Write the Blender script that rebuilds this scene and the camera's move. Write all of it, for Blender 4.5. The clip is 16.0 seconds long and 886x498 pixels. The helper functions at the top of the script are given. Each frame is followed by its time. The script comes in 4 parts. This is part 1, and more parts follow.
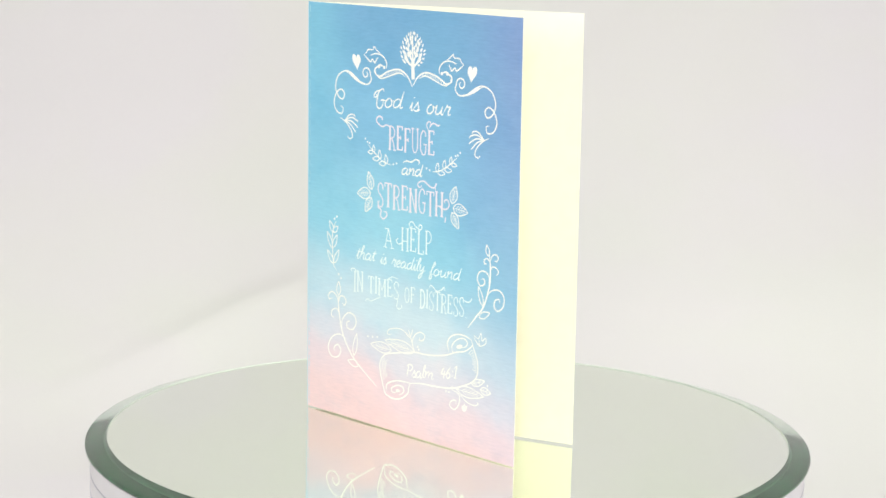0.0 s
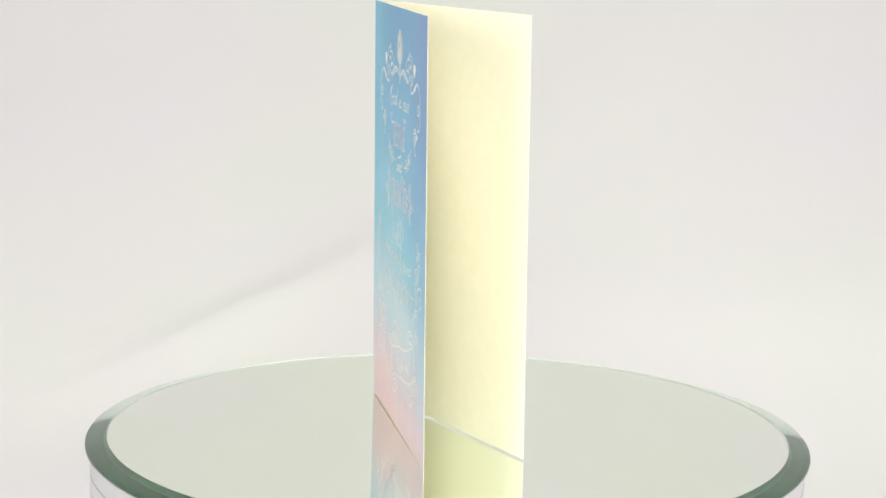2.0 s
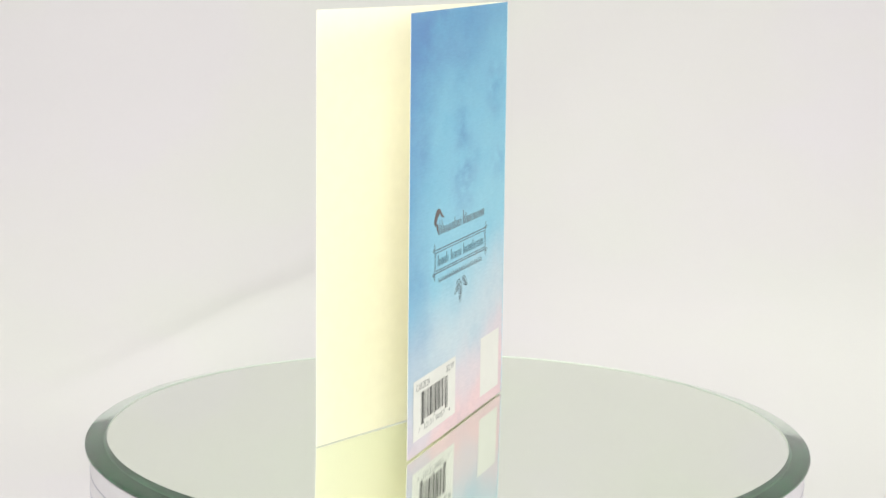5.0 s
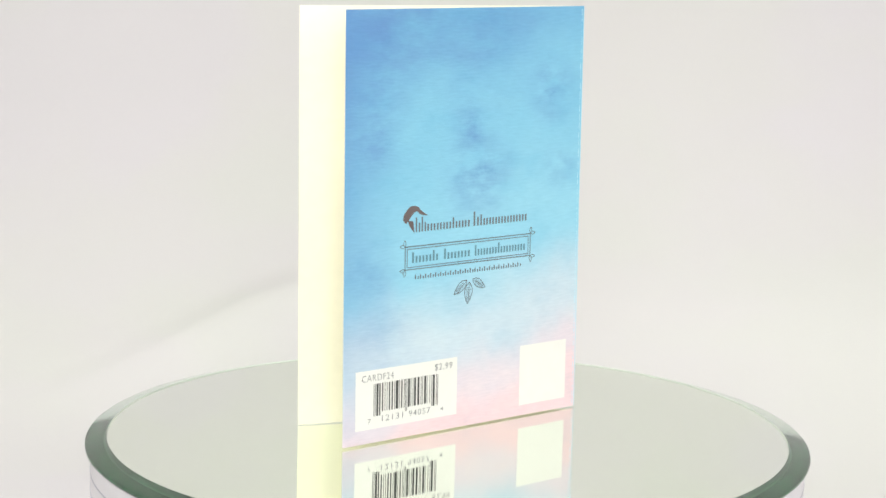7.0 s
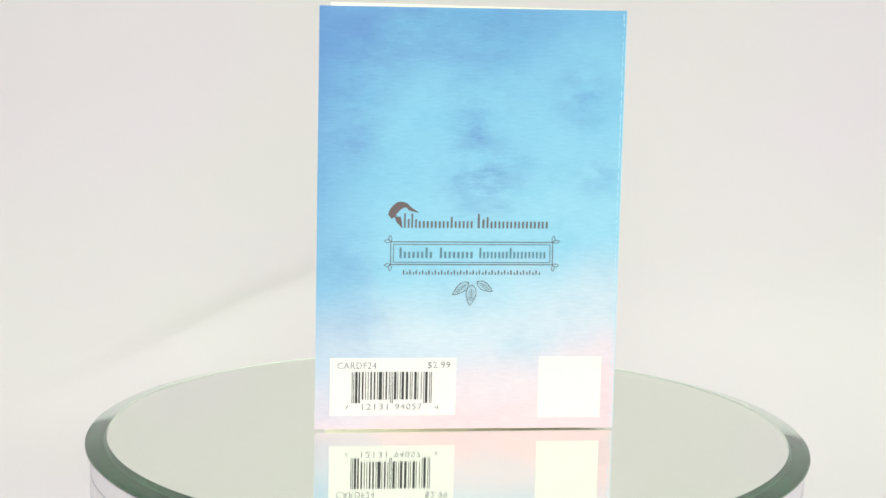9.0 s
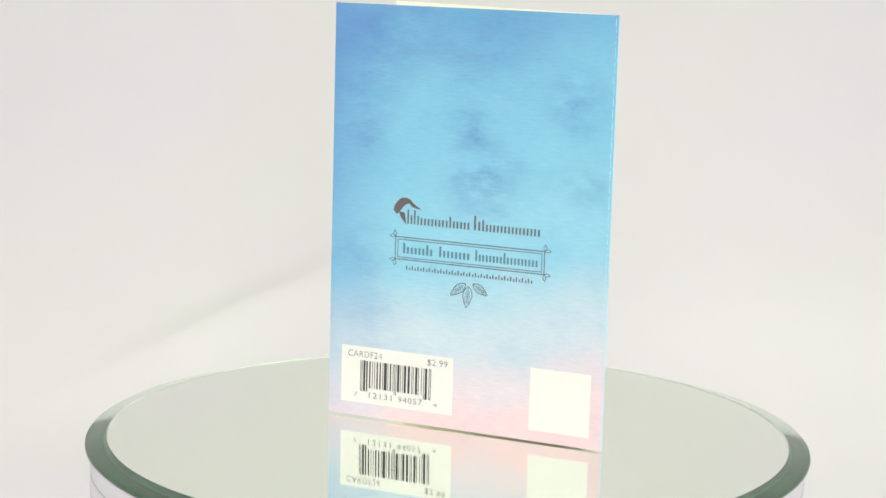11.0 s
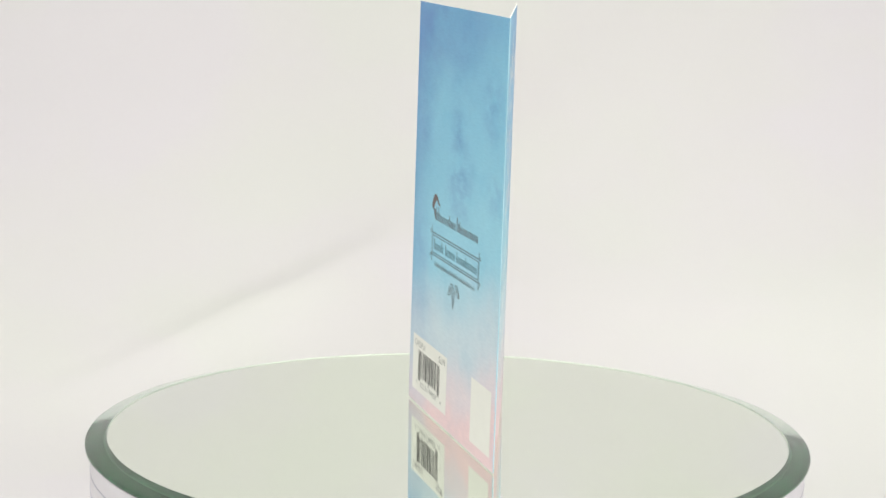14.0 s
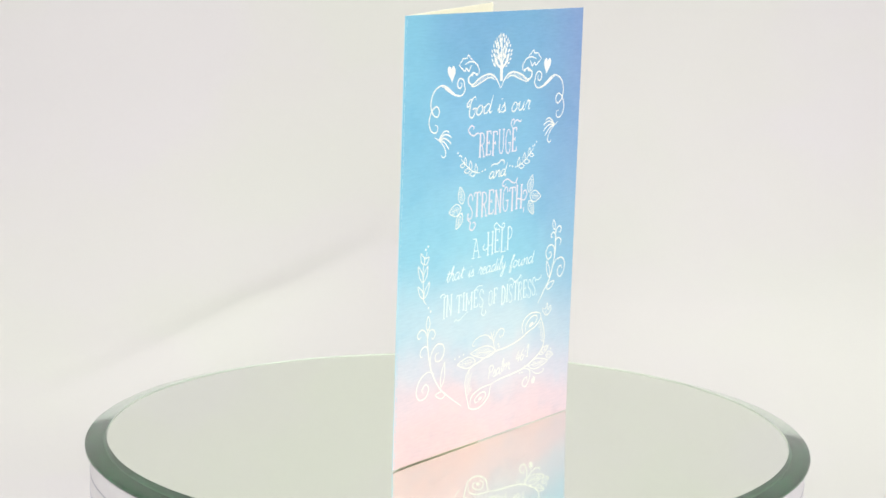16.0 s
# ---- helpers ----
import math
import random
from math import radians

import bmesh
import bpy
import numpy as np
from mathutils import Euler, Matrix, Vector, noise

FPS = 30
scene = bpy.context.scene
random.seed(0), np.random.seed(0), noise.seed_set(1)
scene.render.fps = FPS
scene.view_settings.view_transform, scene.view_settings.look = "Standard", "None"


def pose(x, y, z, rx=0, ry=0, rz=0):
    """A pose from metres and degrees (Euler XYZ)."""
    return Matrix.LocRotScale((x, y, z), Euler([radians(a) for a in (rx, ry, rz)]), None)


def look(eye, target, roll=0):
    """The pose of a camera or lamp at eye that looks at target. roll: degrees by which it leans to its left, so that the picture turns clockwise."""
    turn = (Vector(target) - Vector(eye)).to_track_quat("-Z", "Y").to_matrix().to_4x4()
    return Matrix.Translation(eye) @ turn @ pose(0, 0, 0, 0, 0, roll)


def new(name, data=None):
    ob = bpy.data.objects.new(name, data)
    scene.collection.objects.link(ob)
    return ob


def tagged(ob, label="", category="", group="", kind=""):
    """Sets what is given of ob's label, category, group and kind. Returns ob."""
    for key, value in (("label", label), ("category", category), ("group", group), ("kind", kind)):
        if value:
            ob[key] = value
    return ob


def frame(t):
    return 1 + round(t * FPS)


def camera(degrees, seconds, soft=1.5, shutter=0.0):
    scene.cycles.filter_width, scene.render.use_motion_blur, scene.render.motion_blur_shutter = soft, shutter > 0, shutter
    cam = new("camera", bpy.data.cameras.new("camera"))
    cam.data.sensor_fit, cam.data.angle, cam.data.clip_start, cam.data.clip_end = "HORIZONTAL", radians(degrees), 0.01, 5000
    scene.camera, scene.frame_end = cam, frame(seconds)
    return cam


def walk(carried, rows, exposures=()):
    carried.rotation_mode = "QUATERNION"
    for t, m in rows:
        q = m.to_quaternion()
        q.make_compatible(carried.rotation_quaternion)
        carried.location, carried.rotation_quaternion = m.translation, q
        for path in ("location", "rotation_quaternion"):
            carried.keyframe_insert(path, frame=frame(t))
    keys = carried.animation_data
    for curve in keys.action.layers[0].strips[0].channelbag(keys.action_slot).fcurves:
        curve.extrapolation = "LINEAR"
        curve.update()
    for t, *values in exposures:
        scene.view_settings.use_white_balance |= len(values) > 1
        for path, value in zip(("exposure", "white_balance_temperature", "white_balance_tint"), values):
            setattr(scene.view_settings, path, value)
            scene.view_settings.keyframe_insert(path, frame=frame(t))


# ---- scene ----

# ---------------------------------------------------------------- camera
CLIP = 16.0
cam = camera(25.38, CLIP, soft=1.6)
EYE = Vector((0.0, -0.8149, 0.2176))
PITCH, YAW, ROLL = radians(-9.759), radians(-0.262), 1.255
AIM = EYE + Vector((math.sin(YAW) * math.cos(PITCH), math.cos(YAW) * math.cos(PITCH), math.sin(PITCH)))
walk(cam, [(0.0, look(EYE, AIM, ROLL)), (CLIP, look(EYE, AIM, ROLL))], [(0.0, 0.0), (CLIP, 0.0)])

# ---------------------------------------------------------------- light
world = bpy.data.worlds.new("studio_world")
scene.world = world
world.use_nodes = True
world.node_tree.nodes["Background"].inputs[0].default_value = (1.0, 0.97, 0.93, 1)
world.node_tree.nodes["Background"].inputs[1].default_value = 0.4


def area_lamp(name, eye, target, size, power, colour, spread=180):
    data = bpy.data.lights.new(name, "AREA")
    data.shape, data.size, data.size_y = "RECTANGLE", size[0], size[1]
    data.energy, data.color, data.spread = power, colour, radians(spread)
    lamp = new(name, data)
    lamp.matrix_world = look(eye, target)
    return lamp


area_lamp("softbox_key", (1.12, -0.45, 0.42), (0, 0.05, 0.08), (0.6, 0.6), 6.5, (1.0, 0.985, 0.97))
area_lamp("softbox_fill", (-1.08, -0.65, 0.42), (0, 0.05, 0.08), (0.6, 0.6), 5.7, (1.0, 0.99, 0.95))
# Added lamp behind the camera that brightens the inside of the card.
area_lamp("added_front_fill", (0.06, -1.45, 0.44), (0, 0.0, 0.09), (0.6, 0.7), 9.1, (1.0, 0.985, 0.97))
area_lamp("softbox_overhead", (0.05, -0.26, 1.10), (0, -0.06, 0.0), (0.7, 0.5), 1.6, (1.0, 0.985, 0.955), 80)
# Added lamp overhead that lifts the cloth and its image in the mirror.
area_lamp("added_backdrop_fill", (-0.06, -0.15, 1.7), (0.0, 0.85, 0.75), (1.0, 0.5), 13.9, (1.0, 0.985, 0.975))


# ---------------------------------------------------------------- materials
def material(name, colour, rough=0.5, metal=0.0):
    m = bpy.data.materials.new(name)
    m.use_nodes = True
    b = m.node_tree.nodes["Principled BSDF"]
    b.inputs["Base Color"].default_value = (*colour, 1)
    b.inputs["Roughness"].default_value = rough
    b.inputs["Metallic"].default_value = metal
    return m, m.node_tree.nodes, m.node_tree.links, b


def noise_node(nodes, links, scale, detail=4.0, stretch=(1, 1, 1), coord="Object", rough=0.55):
    tc = nodes.new("ShaderNodeTexCoord")
    mp = nodes.new("ShaderNodeMapping")
    mp.inputs["Scale"].default_value = stretch
    n = nodes.new("ShaderNodeTexNoise")
    n.inputs["Scale"].default_value = scale
    n.inputs["Detail"].default_value = detail
    n.inputs["Roughness"].default_value = rough
    links.new(tc.outputs[coord], mp.inputs["Vector"])
    links.new(mp.outputs["Vector"], n.inputs["Vector"])
    return n


def ramp_node(nodes, stops, interp="EASE"):
    r = nodes.new("ShaderNodeValToRGB")
    r.color_ramp.interpolation = interp
    el = r.color_ramp.elements
    while len(el) < len(stops):
        el.new(0.5)
    for e, (p, c) in zip(el, stops):
        e.position, e.color = p, (*c, 1)
    return r


def mix_node(nodes, links, fac, a, b, blend="MIX"):
    m = nodes.new("ShaderNodeMix")
    m.data_type, m.blend_type = "RGBA", blend
    for sock, v in ((m.inputs[0], fac), (m.inputs[6], a), (m.inputs[7], b)):
        if isinstance(v, (int, float)):
            sock.default_value = v
        elif isinstance(v, tuple):
            sock.default_value = (*v, 1)
        else:
            links.new(v, sock)
    return m.outputs[2]


def math_node(nodes, links, op, a, b=0.0, clamp=False):
    m = nodes.new("ShaderNodeMath")
    m.operation, m.use_clamp = op, clamp
    for sock, v in ((m.inputs[0], a), (m.inputs[1], b)):
        if isinstance(v, (int, float)):
            sock.default_value = v
        else:
            links.new(v, sock)
    return m.outputs[0]


def bump(nodes, links, height, bsdf, strength, distance):
    b = nodes.new("ShaderNodeBump")
    b.inputs["Strength"].default_value = strength
    b.inputs["Distance"].default_value = distance
    links.new(height, b.inputs["Height"])
    links.new(b.outputs["Normal"], bsdf.inputs["Normal"])


def watercolour(name, stops, cloud, spots, edge_colour, edge_from, edge_to, middle, tilt, fold_colour=None, fold_reach=0.03):
    """Printed watercolour sky: a vertical wash, drifting darker clouds, a deeper tint to one side and a fine paper tooth."""
    m, nodes, links, b = material(name, (0.4, 0.7, 0.9), 0.45)
    tc = nodes.new("ShaderNodeTexCoord")
    sep = nodes.new("ShaderNodeSeparateXYZ")
    links.new(tc.outputs["Object"], sep.inputs[0])
    wob = noise_node(nodes, links, 22, 3, (1, 0.7, 1))
    v = math_node(nodes, links, "DIVIDE", sep.outputs["Y"], 0.1778)
    w = math_node(nodes, links, "MULTIPLY", math_node(nodes, links, "SUBTRACT", wob.outputs[0], 0.5), 0.20)
    fade = math_node(nodes, links, "ADD", math_node(nodes, links, "ADD", v, w), math_node(nodes, links, "MULTIPLY", math_node(nodes, links, "SUBTRACT", sep.outputs["X"], middle), tilt))
    wash = ramp_node(nodes, stops)
    links.new(fade, wash.inputs[0])
    clouds = noise_node(nodes, links, 55, 6, (0.7, 1.3, 1), rough=0.65)
    total = None
    for x, y, size, amount in spots:
        dist = nodes.new("ShaderNodeVectorMath")
        dist.operation = "DISTANCE"
        links.new(tc.outputs["Object"], dist.inputs[0])
        dist.inputs[1].default_value = (x * 0.001, y * 0.001, 0)
        near = nodes.new("ShaderNodeMapRange")
        near.interpolation_type = "SMOOTHSTEP"
        links.new(dist.outputs["Value"], near.inputs["Value"])
        near.inputs["From Min"].default_value, near.inputs["From Max"].default_value = size * 0.001, 0.0
        near.inputs["To Max"].default_value = amount
        total = near.outputs[0] if total is None else math_node(nodes, links, "ADD", total, near.outputs[0])
    grain = nodes.new("ShaderNodeMapRange")
    links.new(clouds.outputs[0], grain.inputs["Value"])
    grain.inputs["From Min"].default_value, grain.inputs["From Max"].default_value = 0.38, 0.68
    hi = math_node(nodes, links, "MULTIPLY", total, grain.outputs[0], True)
    c1 = mix_node(nodes, links, hi, wash.outputs[0], cloud)
    edge = nodes.new("ShaderNodeMapRange")
    edge.interpolation_type = "SMOOTHSTEP"
    links.new(math_node(nodes, links, "ADD", sep.outputs["X"], math_node(nodes, links, "MULTIPLY", w, 0.09)), edge.inputs["Value"])
    edge.inputs["From Min"].default_value, edge.inputs["From Max"].default_value = edge_from, edge_to
    ef = math_node(nodes, links, "MULTIPLY", edge.outputs[0], math_node(nodes, links, "MULTIPLY", math_node(nodes, links, "ADD", v, 0.15), 0.75), True)
    c2 = mix_node(nodes, links, ef, c1, edge_colour)
    if fold_colour:
        side = nodes.new("ShaderNodeMapRange")
        side.interpolation_type = "SMOOTHSTEP"
        links.new(math_node(nodes, links, "ADD", sep.outputs["X"], math_node(nodes, links, "MULTIPLY", w, 0.06)), side.inputs["Value"])
        side.inputs["From Min"].default_value, side.inputs["From Max"].default_value = fold_reach, 0.004
        c2 = mix_node(nodes, links, math_node(nodes, links, "MULTIPLY", side.outputs[0], math_node(nodes, links, "MULTIPLY", v, 0.75), True), c2, fold_colour)
    blotch = noise_node(nodes, links, 34, 5, (0.8, 1.2, 1), rough=0.6)
    br = ramp_node(nodes, [(0.34, (0.90, 0.95, 0.975)), (0.5, (1, 1, 1)), (0.66, (1.05, 1.03, 1.01))])
    links.new(blotch.outputs[0], br.inputs[0])
    c2 = mix_node(nodes, links, 1.0, c2, br.outputs[0], "MULTIPLY")
    fine = noise_node(nodes, links, 1300, 3, (0.14, 1, 1))
    fr = ramp_node(nodes, [(0.3, (0.935, 0.945, 0.955)), (0.7, (1.035, 1.03, 1.025))], "LINEAR")
    links.new(fine.outputs[0], fr.inputs[0])
    c3 = mix_node(nodes, links, 1.0, c2, fr.outputs[0], "MULTIPLY")
    links.new(c3, b.inputs["Base Color"])
    tooth = noise_node(nodes, links, 1900, 2, (0.25, 1, 1))
    bump(nodes, links, tooth.outputs[0], b, 0.28, 0.0002)
    b.inputs["Specular IOR Level"].default_value = 0.25
    return m


FRONT_PRINT = watercolour("front_print", [(0.0, (0.78, 0.57, 0.57)), (0.09, (0.76, 0.60, 0.63)), (0.17, (0.66, 0.645, 0.70)), (0.27, (0.53, 0.665, 0.73)), (0.45, (0.28, 0.575, 0.705)),
                                          (0.72, (0.205, 0.455, 0.655)), (1.0, (0.172, 0.375, 0.58))], (0.11, 0.32, 0.50),
                          [(100, 165, 45, 0.5), (30, 168, 40, 0.5), (115, 120, 30, 0.3), (20, 125, 30, 0.3), (65, 120, 30, 0.25)], (0.21, 0.30, 0.545), 0.080, 0.134, 0.060, 0.9, (0.20, 0.50, 0.645), 0.036)
BACK_PRINT = watercolour("back_print", [(0.02, (0.70, 0.53, 0.555)), (0.10, (0.62, 0.56, 0.605)), (0.22, (0.48, 0.58, 0.645)), (0.42, (0.245, 0.52, 0.65)),
                                        (0.75, (0.19, 0.46, 0.615)), (1.0, (0.127, 0.335, 0.53))], (0.10, 0.22, 0.45),
                         [(-58, 108, 26, 1.0), (-17, 143, 20, 0.9), (-64, 130, 14, 0.8), (-12, 110, 14, 0.7), (-112, 168, 40, 0.9), (-115, 130, 28, 0.7),
                          (-60, 172, 55, 0.5), (-115, 70, 22, 0.5), (-105, 45, 30, 0.3)], (0.09, 0.22, 0.47), -0.092, -0.138, -0.070, -1.0)


def paper(name, colour, rough=0.6):
    m, nodes, links, b = material(name, colour, rough)
    n = noise_node(nodes, links, 160, 5)
    r = ramp_node(nodes, [(0.3, tuple(c * 0.985 for c in colour)), (0.7, tuple(min(1, c * 1.01) for c in colour))])
    links.new(n.outputs[0], r.inputs[0])
    links.new(r.outputs[0], b.inputs["Base Color"])
    t = noise_node(nodes, links, 1800, 2)
    bump(nodes, links, t.outputs[0], b, 0.2, 0.0001)
    return m


CREAM = paper("cream_card_stock", (0.96, 0.938, 0.768))
EDGE = paper("cut_card_edge", (0.90, 0.89, 0.80))
CREASE = paper("worn_fold", (0.40, 0.64, 0.73), 0.5)
LABEL = paper("white_label_print", (0.69, 0.685, 0.645), 0.5)
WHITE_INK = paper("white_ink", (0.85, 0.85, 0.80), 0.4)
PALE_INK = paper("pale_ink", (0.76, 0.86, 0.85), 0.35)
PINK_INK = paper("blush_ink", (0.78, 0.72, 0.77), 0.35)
GREY_INK = paper("grey_ink", (0.10, 0.11, 0.12), 0.45)
TEAL_INK = paper("teal_grey_ink", (0.08, 0.19, 0.24), 0.45)
BROWN_INK = paper("brown_grey_ink", (0.10, 0.075, 0.075), 0.45)
BLACK_INK = paper("black_ink", (0.02, 0.02, 0.02), 0.45)


def backdrop_material():
    m, nodes, links, b = material("white_cloth", (0.6, 0.79, 0.77), 0.85)
    n = noise_node(nodes, links, 4.2, 3)
    r = ramp_node(nodes, [(0.36, (0.580, 0.585, 0.556)), (0.5, (0.584, 0.577, 0.566)), (0.64, (0.586, 0.570, 0.582))])
    links.new(n.outputs[0], r.inputs[0])
    links.new(r.outputs[0], b.inputs["Base Color"])
    t = noise_node(nodes, links, 700, 2)
    bump(nodes, links, t.outputs[0], b, 0.15, 0.0004)
    return m


CLOTH = backdrop_material()
WALL_PAINT = paper("wall_paint", (0.85, 0.845, 0.82), 0.8)
DRUM_PAINT = paper("drum_plastic", (0.62, 0.60, 0.63), 0.4)
SEAM = paper("grey_seam", (0.35, 0.35, 0.42), 0.6)
# Near-black that paints the shade in the gap below the glass.
SHADOW_GAP = paper("shadow_gap_black", (0.03, 0.03, 0.03), 0.8)

GLASS, nodes_, links_, bsdf_ = material("green_tinted_glass", (0.98, 0.995, 0.98), 0.0)
bsdf_.inputs["Transmission Weight"].default_value = 1.0
bsdf_.inputs["IOR"].default_value = 1.52


def clear_face():
    """The flat face of the plate: clear, with the sheen of polished glass."""
    m, nodes, links, b = material("clear_glass_face", (0.97, 0.985, 0.97), 0.0)
    clear, gloss = nodes.new("ShaderNodeBsdfTransparent"), nodes.new("ShaderNodeBsdfGlossy")
    clear.inputs["Color"].default_value = (0.992, 1.0, 0.983, 1)
    gloss.inputs["Roughness"].default_value = 0.0
    slant = nodes.new("ShaderNodeLayerWeight")
    slant.inputs["Blend"].default_value = 0.5
    steep = math_node(nodes, links, "POWER", slant.outputs["Facing"], 5.0)
    sheen = math_node(nodes, links, "ADD", math_node(nodes, links, "MULTIPLY", steep, 0.4), 0.03)
    mx = nodes.new("ShaderNodeMixShader")
    links.new(sheen, mx.inputs[0])
    links.new(clear.outputs[0], mx.inputs[1])
    links.new(gloss.outputs[0], mx.inputs[2])
    links.new(mx.outputs[0], nodes["Material Output"].inputs["Surface"])
    return m


CLEAR = clear_face()
SILVER, nodes_, links_, bsdf_ = material("mirror_silvering", (0.96, 1.0, 0.94), 0.0, 1.0)


def rim_silvering():
    """Silvering under the sloping rim; diffuse green paints in the light trapped in glass."""
    m, nodes, links, b = material("silver_with_rim_green", (0.84, 0.95, 0.86), 0.0, 1.0)
    trapped_green = nodes.new("ShaderNodeBsdfDiffuse")
    trapped_green.inputs["Color"].default_value = (0.16, 0.58, 0.29, 1)
    mx = nodes.new("ShaderNodeMixShader")
    mx.inputs[0].default_value = 0.085
    links.new(b.outputs[0], mx.inputs[1])
    links.new(trapped_green.outputs[0], mx.inputs[2])
    links.new(mx.outputs[0], nodes["Material Output"].inputs["Surface"])
    return m


RIM_SILVER = rim_silvering()
# Dark green painted as the dim light seen inside the rim.
RIM_SHADE = paper("painted_rim_shade", (0.035, 0.10, 0.055), 0.5)
# Pale tone painted to match the mirror's reflection along its far edge.
LIP_PALE = paper("painted_lip_pale", (0.70, 0.76, 0.68), 0.5)


# ---------------------------------------------------------------- mesh helpers
PRINTED = {"front_panel": 0.0008, "back_panel": -0.0008}   # margin of the artwork from the fold


def part(name, bm, mats, parent=None, label="", m=None):
    mesh = bpy.data.meshes.new(name)
    bm.to_mesh(mesh)
    bm.free()
    for mt in (mats if isinstance(mats, (list, tuple)) else [mats]):
        mesh.materials.append(mt)
    ob = new(name, mesh)
    if parent:
        ob.parent = parent
    if m is not None:
        ob.matrix_local = m
    elif parent and parent.name in PRINTED:
        ob.location.x = PRINTED[parent.name]
    if label:
        tagged(ob, label)
    return ob


def lathe(bm, profile, n=160, mats=None):
    """Turns (radius, z) round the z axis; a radius of 0 closes with a single point."""
    rings = []
    for r, z in profile:
        if r == 0:
            rings.append([bm.verts.new((0, 0, z))])
        else:
            rings.append([bm.verts.new((r * math.cos(2 * math.pi * i / n), r * math.sin(2 * math.pi * i / n), z)) for i in range(n)])
    for k in range(len(rings) - 1):
        a, b = rings[k], rings[k + 1]
        for i in range(n):
            j = (i + 1) % n
            quad = [a[i % len(a)], a[j % len(a)], b[j % len(b)], b[i % len(b)]]
            uniq = list(dict.fromkeys(quad))
            if len(uniq) > 2:
                f = bm.faces.new(uniq)
                f.material_index = mats[k] if mats else 0
    bmesh.ops.recalc_face_normals(bm, faces=bm.faces[:])


# ---------------------------------------------------------------- room and backdrop
FLOOR_Z = -0.075


def slab(bm, lo, hi):
    bmesh.ops.create_cube(bm, size=1, matrix=Matrix.LocRotScale([(a + b) / 2 for a, b in zip(lo, hi)], None, [b - a for a, b in zip(lo, hi)]))


def build_room():
    # Walls and ceiling are unseen, added to close the room and bounce light.
    for name, lo, hi, label in (
            ("floor", (-2, -2, FLOOR_Z - 0.1), (2, 2, FLOOR_Z), "plain white table surface under the cloth"),
            ("wall_north", (-2, 2, FLOOR_Z), (2, 2.1, 2.4), "unseen plain white wall added behind the backdrop to bounce light"),
            ("wall_south", (-2, -2.1, FLOOR_Z), (2, -2, 2.4), "unseen plain white wall added behind the camera to bounce light"),
            ("wall_east", (2, -2.1, FLOOR_Z), (2.1, 2.1, 2.4), "unseen plain white side wall added to bounce light"),
            ("wall_west", (-2.1, -2.1, FLOOR_Z), (-2, 2.1, 2.4), "unseen plain white side wall added to bounce light"),
            ("ceiling", (-2.1, -2.1, 2.4), (2.1, 2.1, 2.5), "unseen plain white ceiling added to bounce light")):
        bm = bmesh.new()
        slab(bm, lo, hi)
        tagged(part(name, bm, WALL_PAINT), label, "ceiling" if name == "ceiling" else "floor" if name == "floor" else "wall", kind="structure")


def build_backdrop():
    """A seamless white cloth that lies under the turntable and sweeps up behind it, with soft hanging folds."""
    bm = bmesh.new()
    nx, ns = 200, 160
    flat, radius, rise = 0.63, 0.68, 1.05
    rows = []
    for j in range(ns + 1):
        s = j / ns * (flat + radius * math.pi / 2 + rise)
        if s < flat:
            y, z, ny, nz = -0.45 + s, 0.0, 0.0, 1.0
        elif s < flat + radius * math.pi / 2:
            a = (s - flat) / radius
            y, z = -0.45 + flat + radius * math.sin(a), radius * (1 - math.cos(a))
            ny, nz = -math.sin(a), math.cos(a)
        else:
            y, z, ny, nz = -0.45 + flat + radius, radius + s - flat - radius * math.pi / 2, -1.0, 0.0
        row = []
        for i in range(nx + 1):
            x = -1.3 + 2.6 * i / nx
            up = max(0.0, min(1.0, (s - 0.64) / 0.2))
            fold = y - (0.327 + 1.02 * (x + 0.17)) - 0.006 * math.sin(22 * x)
            d = math.exp(-(fold / 0.028) ** 2) * (0.0095 * math.exp(-((x + 0.15) / 0.10) ** 2) + 0.0045 * math.exp(-((x - 0.05) / 0.22) ** 2))
            fold = y - (0.305 + 0.9 * (x + 0.262))
            d += 0.0055 * math.exp(-(fold / 0.016) ** 2) * math.exp(-((x + 0.26) / 0.06) ** 2)
            d += 0.012 + 0.010 * math.sin(3.1 * x + 1.7 * z + 0.6) + 0.004 * math.sin(9.0 * x - 4.0 * z) * math.sin(2.3 * z + 1)
            d += 0.006 * noise.noise(Vector((x * 3, z * 2.4, 2.7)))
            d = max(0.0, d) * up
            row.append(bm.verts.new((x, y + ny * d, FLOOR_Z + 0.003 + z + nz * d)))
        rows.append(row)
    for j in range(ns):
        for i in range(nx):
            f = bm.faces.new((rows[j][i], rows[j][i + 1], rows[j + 1][i + 1], rows[j + 1][i]))
            f.smooth = True
    ob = part("backdrop", bm, CLOTH)
    mod = ob.modifiers.new("thickness", "SOLIDIFY")
    mod.thickness, mod.offset = 0.002, -1
    tagged(ob, "seamless off-white cloth backdrop with soft diagonal folds", "backdrop", kind="structure")


build_room()
build_backdrop()

# ---------------------------------------------------------------- turntable and mirror
R_FLAT, R_RIM, GLASS_T = 0.1437, 0.1526, 0.0035
SILVER_DEPTH = 0.0004


